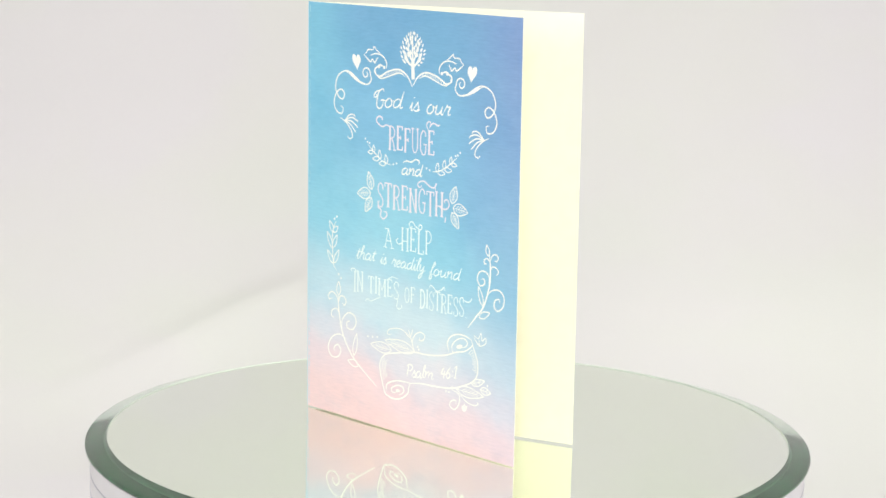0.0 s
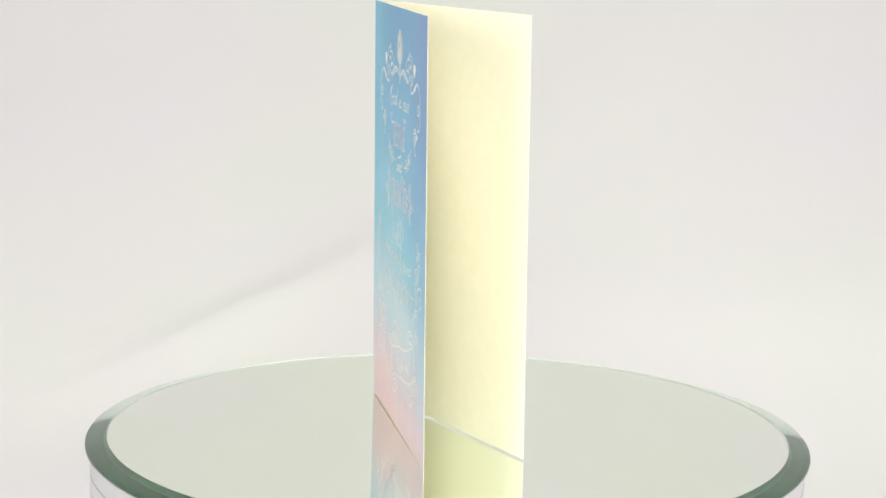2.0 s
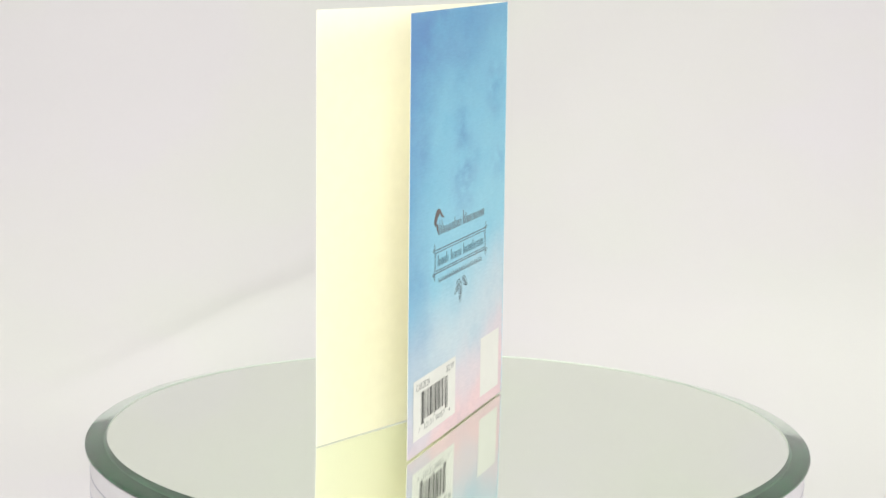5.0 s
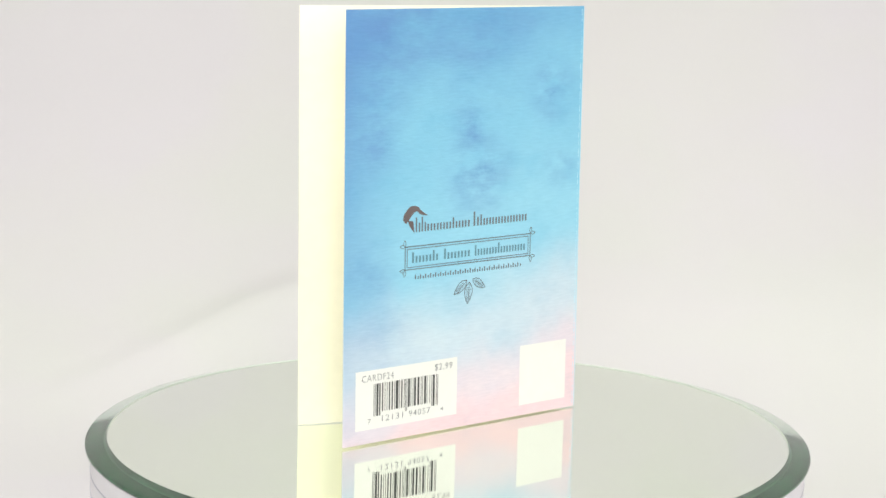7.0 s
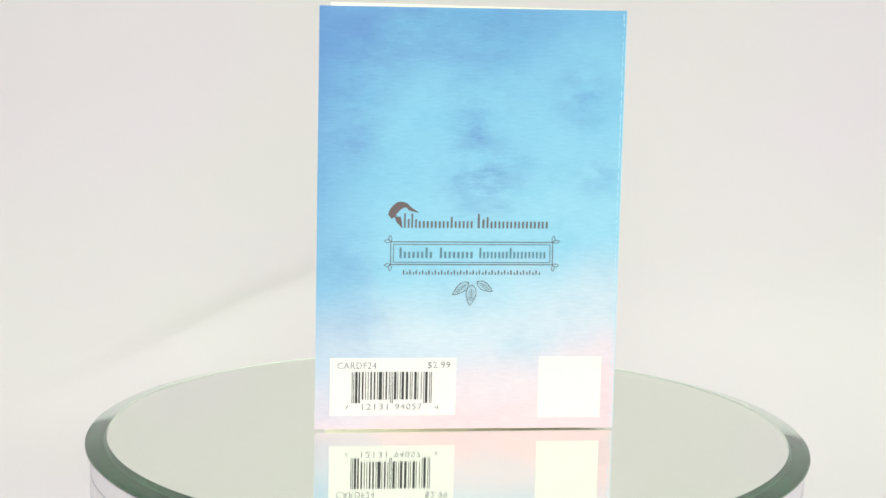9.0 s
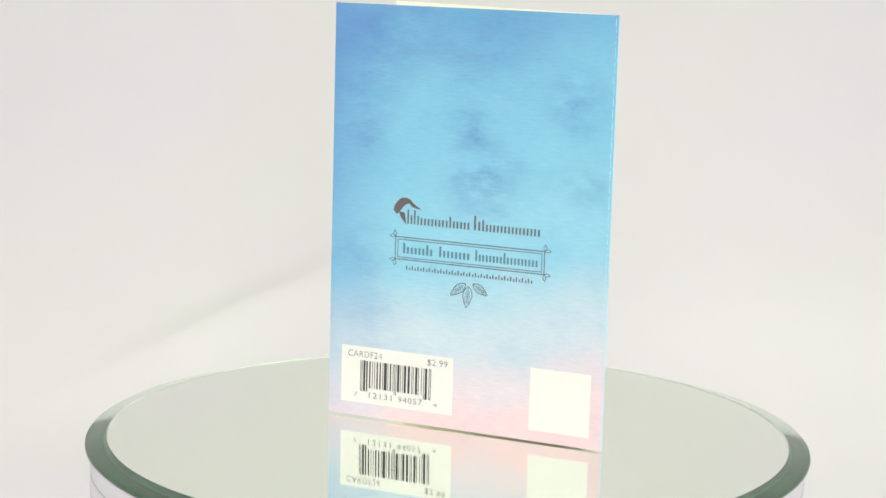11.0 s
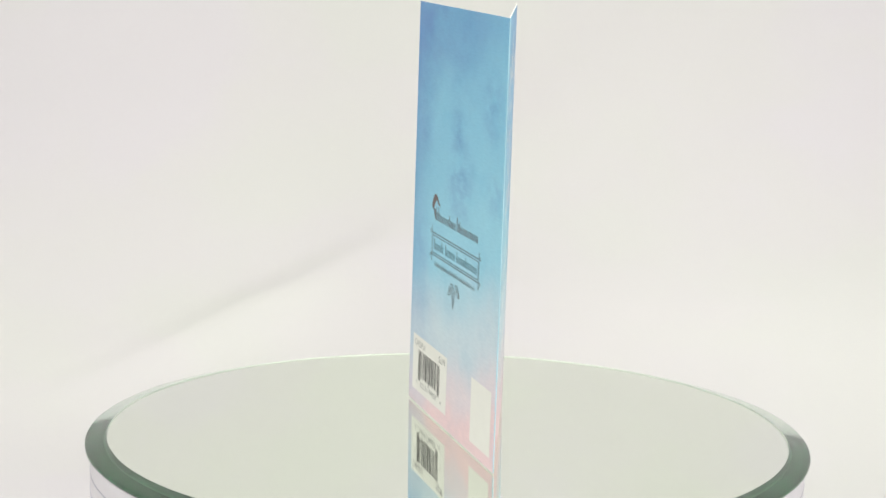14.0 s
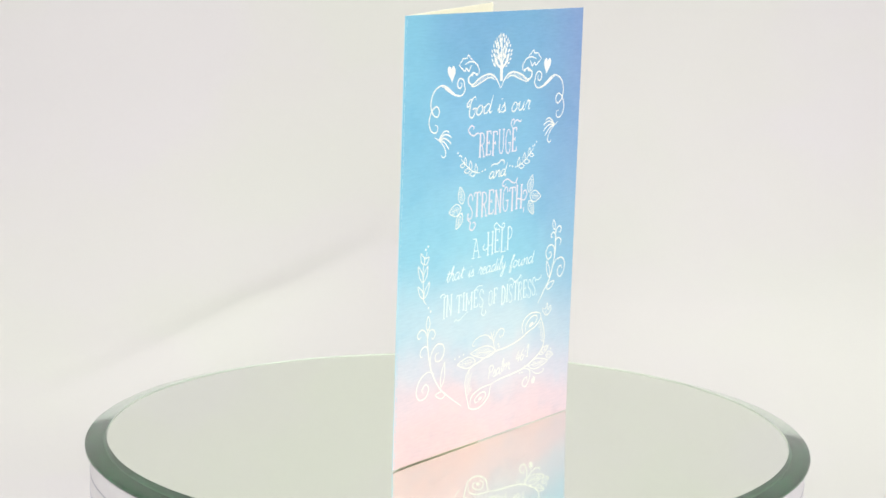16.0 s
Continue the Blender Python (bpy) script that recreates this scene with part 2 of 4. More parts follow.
def build_mirror():
    thing = tagged(new("round_mirror"), "round pale green glass mirror with a broad sloping rim", "mirror")
    bm = bmesh.new()
    lathe(bm, [(0, 0), (R_FLAT - 0.0003, 0), (R_FLAT, -0.00004), (R_RIM - 0.0003, -0.0022), (R_RIM, -0.0026), (R_RIM, -GLASS_T), (R_FLAT - 0.001, -GLASS_T), (0, -GLASS_T)], 256, [3, 0, 0, 0, 0, 2, 1])
    part("bevelled_glass", bm, [GLASS, SILVER, RIM_SILVER, CLEAR], thing, "clear greenish glass with a wide polished bevel")
    bm = bmesh.new()
    edge, low, lip = R_FLAT - 0.0001, -GLASS_T - 0.0001, -0.00006
    # Outer wall and lip are added to block stray light from the rim.
    lathe(bm, [(0, -SILVER_DEPTH), (edge - 0.0001, -SILVER_DEPTH), (edge - 0.0001, lip), (edge, lip), (edge, low), (0, low)], 256, [0, 2, 2, 1, 1])
    part("silvering", bm, [SILVER, RIM_SHADE, LIP_PALE], thing, "bright silvered layer under the glass face, with added painted rim walls")
    thing.matrix_basis = pose(0, 0, 0)
    return thing


def build_turntable():
    thing = tagged(new("turntable"), "low round white turntable drum under a mirror plate", "turntable")
    top, bot = -GLASS_T - 0.0002, FLOOR_Z + 0.005
    bm = bmesh.new()
    lathe(bm, [(0, top - 0.001), (0.1495, top - 0.001), (0.1505, top - 0.002), (0.1505, bot), (0, bot)], 200)
    part("drum", bm, DRUM_PAINT, thing, "smooth white plastic drum wall")
    # Black disc in place of the shaded gap between mirror and drum.
    bm = bmesh.new()
    lathe(bm, [(0, top), (0.1513, top), (0.1513, top - 0.001), (0, top - 0.001)], 160)
    part("shadow_gap_disc", bm, SHADOW_GAP, thing, "thin black disc standing for the shadow gap under the mirror")
    for z in (-0.0135, -0.0215):
        bm = bmesh.new()
        lathe(bm, [(0.1500, z), (0.15065, z), (0.15065, z - 0.0003), (0.1500, z - 0.0003)], 200)
        part("seam", bm, SEAM, thing, "fine grey line round the drum")
    return thing


mirror = build_mirror()
turntable = build_turntable()

# ---------------------------------------------------------------- greeting card
CARD_W, CARD_H, CARD_T = 0.1280, 0.1780, 0.00035
HINGE = Vector((0.0099, -0.0703, 0.0))
HALF = radians(19.41 / 2)

card = tagged(new("greeting_card"), "folded blue and pink watercolour card standing slightly open on a mirror", "greeting card")


def panel_matrix(side):
    if side > 0:
        x, z = Vector((math.sin(HALF), math.cos(HALF), 0)), Vector((math.cos(HALF), -math.sin(HALF), 0))
    else:
        x, z = Vector((math.sin(HALF), -math.cos(HALF), 0)), Vector((-math.cos(HALF), -math.sin(HALF), 0))
    m = Matrix((x, (0, 0, 1), z)).transposed().to_4x4()
    m.translation = HINGE
    return m


def build_panel(name, side, print_material, label):
    """One leaf of the card: printed outside, cream inside, with pale cut edges. Its own x runs along the width, y up, z outwards."""
    bm = bmesh.new()
    x0, x1 = (0, CARD_W) if side > 0 else (-CARD_W, 0)
    n = 14
    free, fold = (x1, x0) if side > 0 else (x0, x1)
    mitre = CARD_T / math.tan(HALF) * (1 if side > 0 else -1)
    cols = []
    for i in range(n + 1):
        t = i / n
        x = fold + (free - fold) * t
        xi = fold + mitre + (free - fold - mitre) * t
        inset = 0.00015 if i == n else 0.0
        cols.append([bm.verts.new(q) for q in ((x, 0, -inset), (x, CARD_H, -inset), (xi, CARD_H, -CARD_T), (xi, 0, -CARD_T))])
    for a, b in zip(cols[:-1], cols[1:]):
        for k in range(4):
            f = bm.faces.new((a[k], b[k], b[(k + 1) % 4], a[(k + 1) % 4]))
            f.material_index = (0, 2, 1, 2)[k]
    bm.faces.new(cols[-1]).material_index = 2
    bm.faces.new(cols[0]).material_index = 1
    bmesh.ops.recalc_face_normals(bm, faces=bm.faces[:])
    return part(name, bm, [print_material, CREAM, EDGE], card, label, panel_matrix(side))


front = build_panel("front_panel", 1, FRONT_PRINT, "blue to pink watercolour cover with white ornament, cream inside")
back = build_panel("back_panel", -1, BACK_PRINT, "cloudy blue to pink watercolour back, cream inside")


def build_crease():
    """The worn ridge of the fold, where the print has cracked to pale paper."""
    bm = bmesh.new()
    n = 40
    rings = []
    for j in range(n + 1):
        z = CARD_H * j / n
        r = 0.00021 * (0.75 + 0.5 * noise.noise(Vector((3.1, 0.2, z * 260))))
        rings.append([bm.verts.new((HINGE.x + r * math.cos(math.pi * k / 3), HINGE.y + 0.00012 + r * math.sin(math.pi * k / 3), z)) for k in range(6)])
    for a, b in zip(rings[:-1], rings[1:]):
        for k in range(6):
            bm.faces.new((a[k], a[(k + 1) % 6], b[(k + 1) % 6], b[k]))
    bmesh.ops.recalc_face_normals(bm, faces=bm.faces[:])
    part("fold_crease", bm, CREASE, card, "pale worn line along the fold")


build_crease()

# ---- drawing tools: all in millimetres on a panel, a hair above the print
LIFT = 0.00005
LAYER = [0]


def next_layer():
    """Each stroke lies a little above the one before, so that no two share a plane."""
    LAYER[0] = (LAYER[0] + 1) % 20
    return LIFT + LAYER[0] * 0.000003


def smooth_line(pts, steps=7):
    out = []
    p = [Vector(q) for q in pts]
    p = [p[0] * 2 - p[1]] + p + [p[-1] * 2 - p[-2]]
    for k in range(1, len(p) - 2):
        for s in range(steps):
            t = s / steps
            a, b, c, d = p[k - 1], p[k], p[k + 1], p[k + 2]
            out.append(0.5 * ((2 * b) + (c - a) * t + (2 * a - 5 * b + 4 * c - d) * t * t + (3 * b - a - 3 * c + d) * t ** 3))
    out.append(p[-2])
    return out


def ribbon(bm, pts, width=0.55, swell=0.0, taper=True):
    """A flat inked line along smooth points; swell widens its middle, taper thins its ends."""
    n = len(pts)
    rows = []
    z = next_layer()
    for i, q in enumerate(pts):
        a, b = pts[max(0, i - 1)], pts[min(n - 1, i + 1)]
        d = (b - a).normalized() if (b - a).length > 1e-9 else Vector((1, 0))
        t = i / max(1, n - 1)
        w = width / 2 * (1 + swell * math.sin(math.pi * t))
        if taper:
            w *= 0.45 + 0.55 * min(1.0, 6 * t, 6 * (1 - t))
        o = Vector((-d.y, d.x)) * w
        rows.append([bm.verts.new(((v.x) * 0.001, v.y * 0.001, z + i * 2e-7)) for v in (q - o, q + o)])
    for a, b in zip(rows[:-1], rows[1:]):
        bm.faces.new((a[0], b[0], b[1], a[1]))


def curve(bm, *pts, **kw):
    ribbon(bm, smooth_line(pts), **kw)


def spiral(bm, x, y, r0, r1, a0, turns, width=0.55, tail=()):
    """A curl that winds from the radius r0 in to r1; tail points lead into it."""
    n = max(12, int(abs(turns) * 22))
    pts = smooth_line(list(tail) + [(x + r0 * math.cos(radians(a0)), y + r0 * math.sin(radians(a0)))], 6)[:-1] if tail else []
    for i in range(n + 1):
        t = i / n
        r, a = r0 + (r1 - r0) * t ** 0.85, radians(a0) + 2 * math.pi * turns * t
        pts.append(Vector((x + r * math.cos(a), y + r * math.sin(a))))
    ribbon(bm, pts, width)


def blob(bm, x, y, rx, ry, angle=0.0, n=12, point=0.0):
    """A filled oval; point draws one end out to a tip."""
    c, s = math.cos(radians(angle)), math.sin(radians(angle))
    vs = []
    z = next_layer()
    for i in range(n):
        a = 2 * math.pi * i / n
        ex, ey = rx * math.cos(a) * (1 + point * max(0, math.cos(a)) ** 3), ry * math.sin(a)
        vs.append(bm.verts.new(((x + ex * c - ey * s) * 0.001, (y + ex * s + ey * c) * 0.001, z)))
    bm.faces.new(vs)


def quad(bm, x0, y0, x1, y1, lift=0.0):
    z = next_layer() if not lift else LIFT + lift
    vs = [bm.verts.new((x * 0.001, y * 0.001, z)) for x, y in ((x0, y0), (x1, y0), (x1, y1), (x0, y1))]
    bm.faces.new(vs)


def leaf(bm, x, y, angle, length, wide, width=0.45, veins=0):
    """A leaf outline from its stalk at x, y; veins draws a midrib with side ribs."""
    c, s = math.cos(radians(angle)), math.sin(radians(angle))
    at = lambda u, v: Vector((x + u * length * c - v * wide * s, y + u * length * s + v * wide * c))
    side = [(0, 0), (0.18, 0.36), (0.45, 0.5), (0.78, 0.28), (1.0, 0.0)]
    up, down = smooth_line([at(*q) for q in side], 4), smooth_line([at(u, -v) for u, v in side], 4)
    ribbon(bm, up, width, taper=False)
    ribbon(bm, down, width, taper=False)
    if veins:
        ribbon(bm, [at(0, 0), at(0.5, 0.02), at(0.92, 0)], width * 0.8)
        for k in range(veins):
            u = 0.2 + 0.6 * k / veins
            for sg in (1, -1):
                ribbon(bm, [at(u, 0), at(u + 0.08, 0.17 * sg), at(u + 0.17, 0.30 * sg)], width * 0.7)


def lettering(name, text, box, ink, parent, thin=0.0, space=1.0, lift=0.0):
    """One written line in the built-in font, fitted into the box (left, bottom, right, top) in millimetres."""
    data = bpy.data.curves.new(name, "FONT")
    data.body, data.size, data.offset, data.space_character = text, 1.0, thin, space
    data.resolution_u = 3
    tmp = new("lettering_draft", data)
    bpy.context.view_layer.update()
    mesh = bpy.data.meshes.new_from_object(tmp.evaluated_get(bpy.context.evaluated_depsgraph_get()))
    bpy.data.objects.remove(tmp)
    xs, ys = [v.co.x for v in mesh.vertices], [v.co.y for v in mesh.vertices]
    x0, x1, y0, y1 = min(xs), max(xs), min(ys), max(ys)
    for v in mesh.vertices:
        a, b = (v.co.x - x0) / (x1 - x0), (v.co.y - y0) / (y1 - y0)
        x, y = box[0] + a * (box[2] - box[0]), box[1] + b * (box[3] - box[1])
        v.co = (x * 0.001, y * 0.001, LIFT + 0.00008 + lift)
    mesh.name = name
    mesh.materials.clear()
    mesh.materials.append(ink)
    ob = new(name, mesh)
    ob.parent = parent
    ob.location.x = PRINTED[parent.name]
    return ob


def art(name, ink, parent, draw, label=""):
    bm = bmesh.new()
    draw(bm)
    return part(name, bm, ink, parent, label)


AXIS = 65.4


def both(name, draw, label=""):
    """The same ornament on both halves of the cover, mirrored about its middle."""
    art(name, WHITE_INK, front, draw, label)
    bm = bmesh.new()
    draw(bm)
    for v in bm.verts:
        v.co.x = 2 * AXIS * 0.001 - v.co.x
    bmesh.ops.reverse_faces(bm, faces=bm.faces[:])
    part(name, bm, WHITE_INK, front, label)


def draw_fold_wear(bm):
    """Short pale cracks in the print, in a broken line beside the fold."""
    rnd = random.Random(11)
    y = 1.0
    while y < 176:
        long = rnd.uniform(0.8, 4.5)
        x = 0.45 + rnd.uniform(-0.08, 0.08)
        curve(bm, (x, y), (x + rnd.uniform(-0.1, 0.1), y + long / 2), (x, min(177.5, y + long)), width=rnd.uniform(0.14, 0.34))
        y += long + rnd.uniform(0.1, 1.6)


def draw_back_wear(bm):
    draw_fold_wear(bm)
    for v in bm.verts:
        v.co.x = -v.co.x
    bmesh.ops.reverse_faces(bm, faces=bm.faces[:])


art("fold_wear", CREASE, front, draw_fold_wear, "pale cracked print beside the fold")
art("fold_wear", CREASE, back, draw_back_wear, "pale cracked print beside the fold")


# ---- cover ornament
def draw_tree(bm):
    """A stylised tree: a stout trunk, forking limbs and an oval crown of separate drop-shaped leaves."""
    curve(bm, (65.8, 149.7), (65.6, 153.5), (65.6, 158.0), width=1.9, taper=False)
    curve(bm, (65.6, 157.0), (65.3, 161.0), (65.2, 166.0), width=0.9)
    for sg in (-1, 1):
        curve(bm, (65.6, 154.6), (AXIS + sg * 2.6, 156.4), (AXIS + sg * 5.0, 158.2), width=0.95)
        curve(bm, (65.6, 156.4), (AXIS + sg * 1.9, 159.6), (AXIS + sg * 2.9, 163.4), width=0.8)
        curve(bm, (AXIS + sg * 2.2, 156.2), (AXIS + sg * 3.7, 158.6), (AXIS + sg * 4.3, 160.6), width=0.55)
    rnd = random.Random(5)
    for ring, count in ((0.97, 25), (0.72, 17), (0.46, 10), (0.22, 4)):
        for k in range(count):
            a = 2 * math.pi * (k + 0.5 * rnd.random()) / count + ring
            x, y = AXIS - 0.1 + 7.3 * ring * math.cos(a) * (1 - 0.28 * max(0.0, math.sin(a))), 161.5 + 7.1 * ring * math.sin(a)
            if (y < 157.6 and abs(x - AXIS) < 2.6) or (ring < 0.6 and abs(x - AXIS) < 0.9) or y < 154.6:
                continue
            big = 0.84 if ring < 0.9 else 0.6
            blob(bm, x, y, big + 0.2 * rnd.random(), big * 0.68, math.degrees(math.atan2(y - 154, x - AXIS)) + rnd.uniform(-15, 15), 8, 0.35)


def draw_top_ribbon(bm):
    curve(bm, (AXIS + 0.1, 146.8), (68.6, 150.8), (73.5, 153.0), (80.2, 151.8), (85.2, 149.4), (88.3, 150.6), (88.6, 152.6), width=0.7)
    curve(bm, (69.5, 150.4), (73.5, 151.6), (79.5, 149.9), (84.5, 148.6), (87.6, 149.8), width=0.55)
    for k in range(17):
        x = 70.4 + 0.95 * k
        y = 152.1 - 0.012 * (x - 74.0) ** 2 - 0.12 * (x - 74.0)
        quad(bm, x - 0.14, y - 0.75, x + 0.14, y + 0.5)


def draw_leaf_curl(bm):
    curve(bm, (81.3, 152.9), (81.3, 155.5), (83.9, 158.0), (87.7, 158.6), (91.3, 157.7), width=0.55)
    curve(bm, (85.4, 158.9), (87.4, 160.1), (89.1, 161.4), (89.8, 160.1), (92.6, 160.0), (93.7, 158.8), (95.3, 157.7), width=0.5)
    curve(bm, (95.3, 157.7), (93.2, 156.2), (91.1, 155.0), (90.1, 156.1), (88.4, 154.8), (87.5, 156.1), (86.6, 157.2), width=0.6)
    curve(bm, (83.2, 153.6), (85.1, 154.1), (86.7, 153.3), (88.4, 152.2), (87.8, 150.7), width=0.75)
    blob(bm, 82.7, 153.3, 0.75, 0.65)
    blob(bm, 85.9, 153.4, 0.8, 0.7)


def draw_heart(bm):
    vs = []
    for i in range(32):
        a = 2 * math.pi * i / 32
        x, y = 16 * math.sin(a) ** 3, 13 * math.cos(a) - 5 * math.cos(2 * a) - 2 * math.cos(3 * a) - math.cos(4 * a)
        vs.append(bm.verts.new(((100.0 + x * 0.165 + y * 0.03) * 0.001, (154.7 + y * 0.235) * 0.001, LIFT)))
    bm.faces.new(vs[::-1])


def draw_side_swirl(bm):
    spiral(bm, 94.0, 149.9, 3.0, 0.7, 190, -1.25, 0.6, [(106.5, 149.7), (101.3, 148.4), (96.5, 145.7), (92.6, 145.6), (90.6, 147.6)])
    curve(bm, (94.5, 145.6), (98.5, 146.6), (102.5, 149.2), (107.0, 150.1), (111.6, 147.8), (113.4, 143.2), (111.8, 139.3), (108.9, 138.0), (107.6, 140.3), (109.6, 142.1),
          (112.7, 140.4), (114.3, 136.2), (112.5, 132.6), (109.3, 131.9), (108.4, 134.2), (110.2, 135.0), width=0.6)
    curve(bm, (96.0, 145.4), (100.5, 147.2), (105.0, 149.4), width=0.65, swell=0.5)


def draw_fan(bm):
    curve(bm, (110.2, 130.0), (106.4, 128.2), (103.2, 125.2), (102.4, 122.6), (104.0, 121.6), (105.4, 122.6), width=0.55)
    for x, y, rise in ((100.6, 131.4, 1.6), (99.0, 129.4, 1.5), (99.0, 127.0, 1.2), (100.2, 125.0, 0.9)):
        curve(bm, (107.6, 128.9), ((x + 107.6) / 2, (y + 128.9) / 2 + rise), (x + 0.9, y + 0.5), (x, y - 0.4), width=0.58)


def draw_sprig(bm):
    curve(bm, (78.0, 113.2), (82.5, 114.0), (87.5, 116.8), (92.0, 120.2), width=0.45)
    for x, y, big in ((80.6, 113.4, 1.0), (84.6, 115.0, 1.0), (88.4, 117.4, 0.8)):
        leaf(bm, x, y, 80, 3.9 * big, 1.8 * big, 0.42)
        leaf(bm, x + 0.5, y, -4, 4.3 * big, 1.9 * big, 0.42)
    for x, y in ((92.6, 121.4), (94.0, 122.6), (91.4, 121.0), (76.4, 113.6), (74.4, 114.2)):
        blob(bm, x, y, 0.45, 0.45)


def draw_leaf_trio(bm):
    leaf(bm, 89.6, 101.6, 72, 7.6, 4.2, 0.45, 4)
    leaf(bm, 90.4, 99.9, -6, 8.6, 4.8, 0.45, 4)
    leaf(bm, 89.8, 98.0, -58, 7.4, 4.0, 0.45, 4)


def bud(bm, x, y, x2, y2, wide, width=0.5, veins=0):
    """A leaf from its stalk to its tip."""
    leaf(bm, x, y, math.degrees(math.atan2(y2 - y, x2 - x)), math.hypot(x2 - x, y2 - y), wide, width, veins)


art("tree_ornament", WHITE_INK, front, draw_tree)
both("ribbon_ornament", draw_top_ribbon)
both("leaf_curl", draw_leaf_curl)
both("heart", draw_heart)
both("side_swirl", draw_side_swirl)
both("fan_flourish", draw_fan)
both("leaf_sprig", draw_sprig)
both("leaf_trio", draw_leaf_trio)


def draw_left_vine(bm):
    curve(bm, (19.9, 53.0), (20.2, 47.2), (21.7, 40.0), (24.0, 34.6), (28.4, 28.7), (33.4, 24.6), (45.1, 17.3), width=0.75)
    curve(bm, (19.9, 49.9), (18.6, 52.6), (15.7, 53.9), (13.3, 52.1), (14.1, 50.4), (15.9, 51.2), width=0.55)
    curve(bm, (20.2, 49.9), (21.1, 52.6), (23.6, 52.8), (25.1, 51.0), (23.9, 49.1), (22.6, 49.8), width=0.55)
    curve(bm, (20.7, 45.0), (18.7, 46.8), (15.9, 45.7), (15.4, 43.3), (17.2, 42.7), width=0.55)
    curve(bm, (22.5, 38.1), (22.7, 42.7), (26.4, 46.2), (30.5, 45.6), (31.7, 42.6), (29.6, 39.5), (26.2, 39.5), (25.7, 41.9), (27.9, 42.9), width=0.6)
    curve(bm, (25.3, 34.4), (20.9, 35.9), (15.9, 33.8), (13.4, 29.3), (15.3, 25.5), (19.7, 25.6), (21.8, 28.8), (19.7, 31.1), (17.2, 29.2), (18.1, 27.8), width=0.6)
    bud(bm, 20.1, 52.9, 20.1, 59.0, 2.6)
    bud(bm, 30.3, 28.0, 32.2, 38.1, 2.6)
    bud(bm, 33.4, 24.2, 26.4, 25.4, 2.8)


def draw_right_vine(bm):
    curve(bm, (111.5, 84.0), (112.2, 78.4), (111.9, 71.5), (108.9, 62.6), (104.8, 57.7), (100.0, 52.2), width=0.75)
    curve(bm, (111.8, 81.0), (110.3, 82.1), (108.7, 81.3), (108.8, 80.0), (110.1, 80.0), width=0.55)
    curve(bm, (112.0, 81.0), (113.1, 83.5), (115.2, 84.3), (116.5, 83.2), (115.8, 81.7), (114.5, 81.8), width=0.55)
    curve(bm, (112.2, 77.3), (113.3, 79.1), (115.4, 79.0), (116.8, 77.6), (115.7, 75.9), width=0.55)
    curve(bm, (111.5, 71.8), (111.6, 74.9), (109.1, 76.7), (106.2, 76.0), (105.0, 73.1), (106.8, 70.6), (109.2, 71.7), (108.8, 73.5), (107.4, 73.4), width=0.6)
    curve(bm, (110.9, 67.4), (113.5, 69.6), (117.4, 70.2), (120.1, 67.9), (119.7, 64.0), (116.9, 61.8), (114.8, 63.2), (115.2, 65.8), (117.3, 66.6), (118.0, 65.2), width=0.6)
    bud(bm, 111.1, 83.2, 109.9, 87.6, 2.0)
    bud(bm, 108.4, 62.5, 105.7, 70.2, 2.2)
    bud(bm, 106.4, 57.7, 112.4, 60.4, 2.6)


def draw_left_leaves(bm):
    curve(bm, (18.5, 63.7), (16.5, 66.2), (16.0, 71.5), (15.6, 77.2), (16.4, 81.4), (18.0, 84.9), width=0.45)
    for x, y, x2, y2 in ((16.5, 66.4, 12.5, 71.8), (16.8, 66.5, 20.2, 72.8), (15.7, 73.1, 12.4, 79.9), (16.0, 73.1, 18.9, 79.3), (16.2, 80.2, 13.9, 84.8), (16.4, 80.2, 19.4, 82.9)):
        bud(bm, x, y, x2, y2, 2.2, 0.45)
    for x, y in ((17.1, 86.0), (18.6, 87.1), (20.0, 62.2), (21.6, 60.6)):
        blob(bm, x, y, 0.5, 0.5)


art("curling_vine", WHITE_INK, front, draw_left_vine)
art("curling_vine", WHITE_INK, front, draw_right_vine)
art("leafy_stem", WHITE_INK, front, draw_left_leaves)


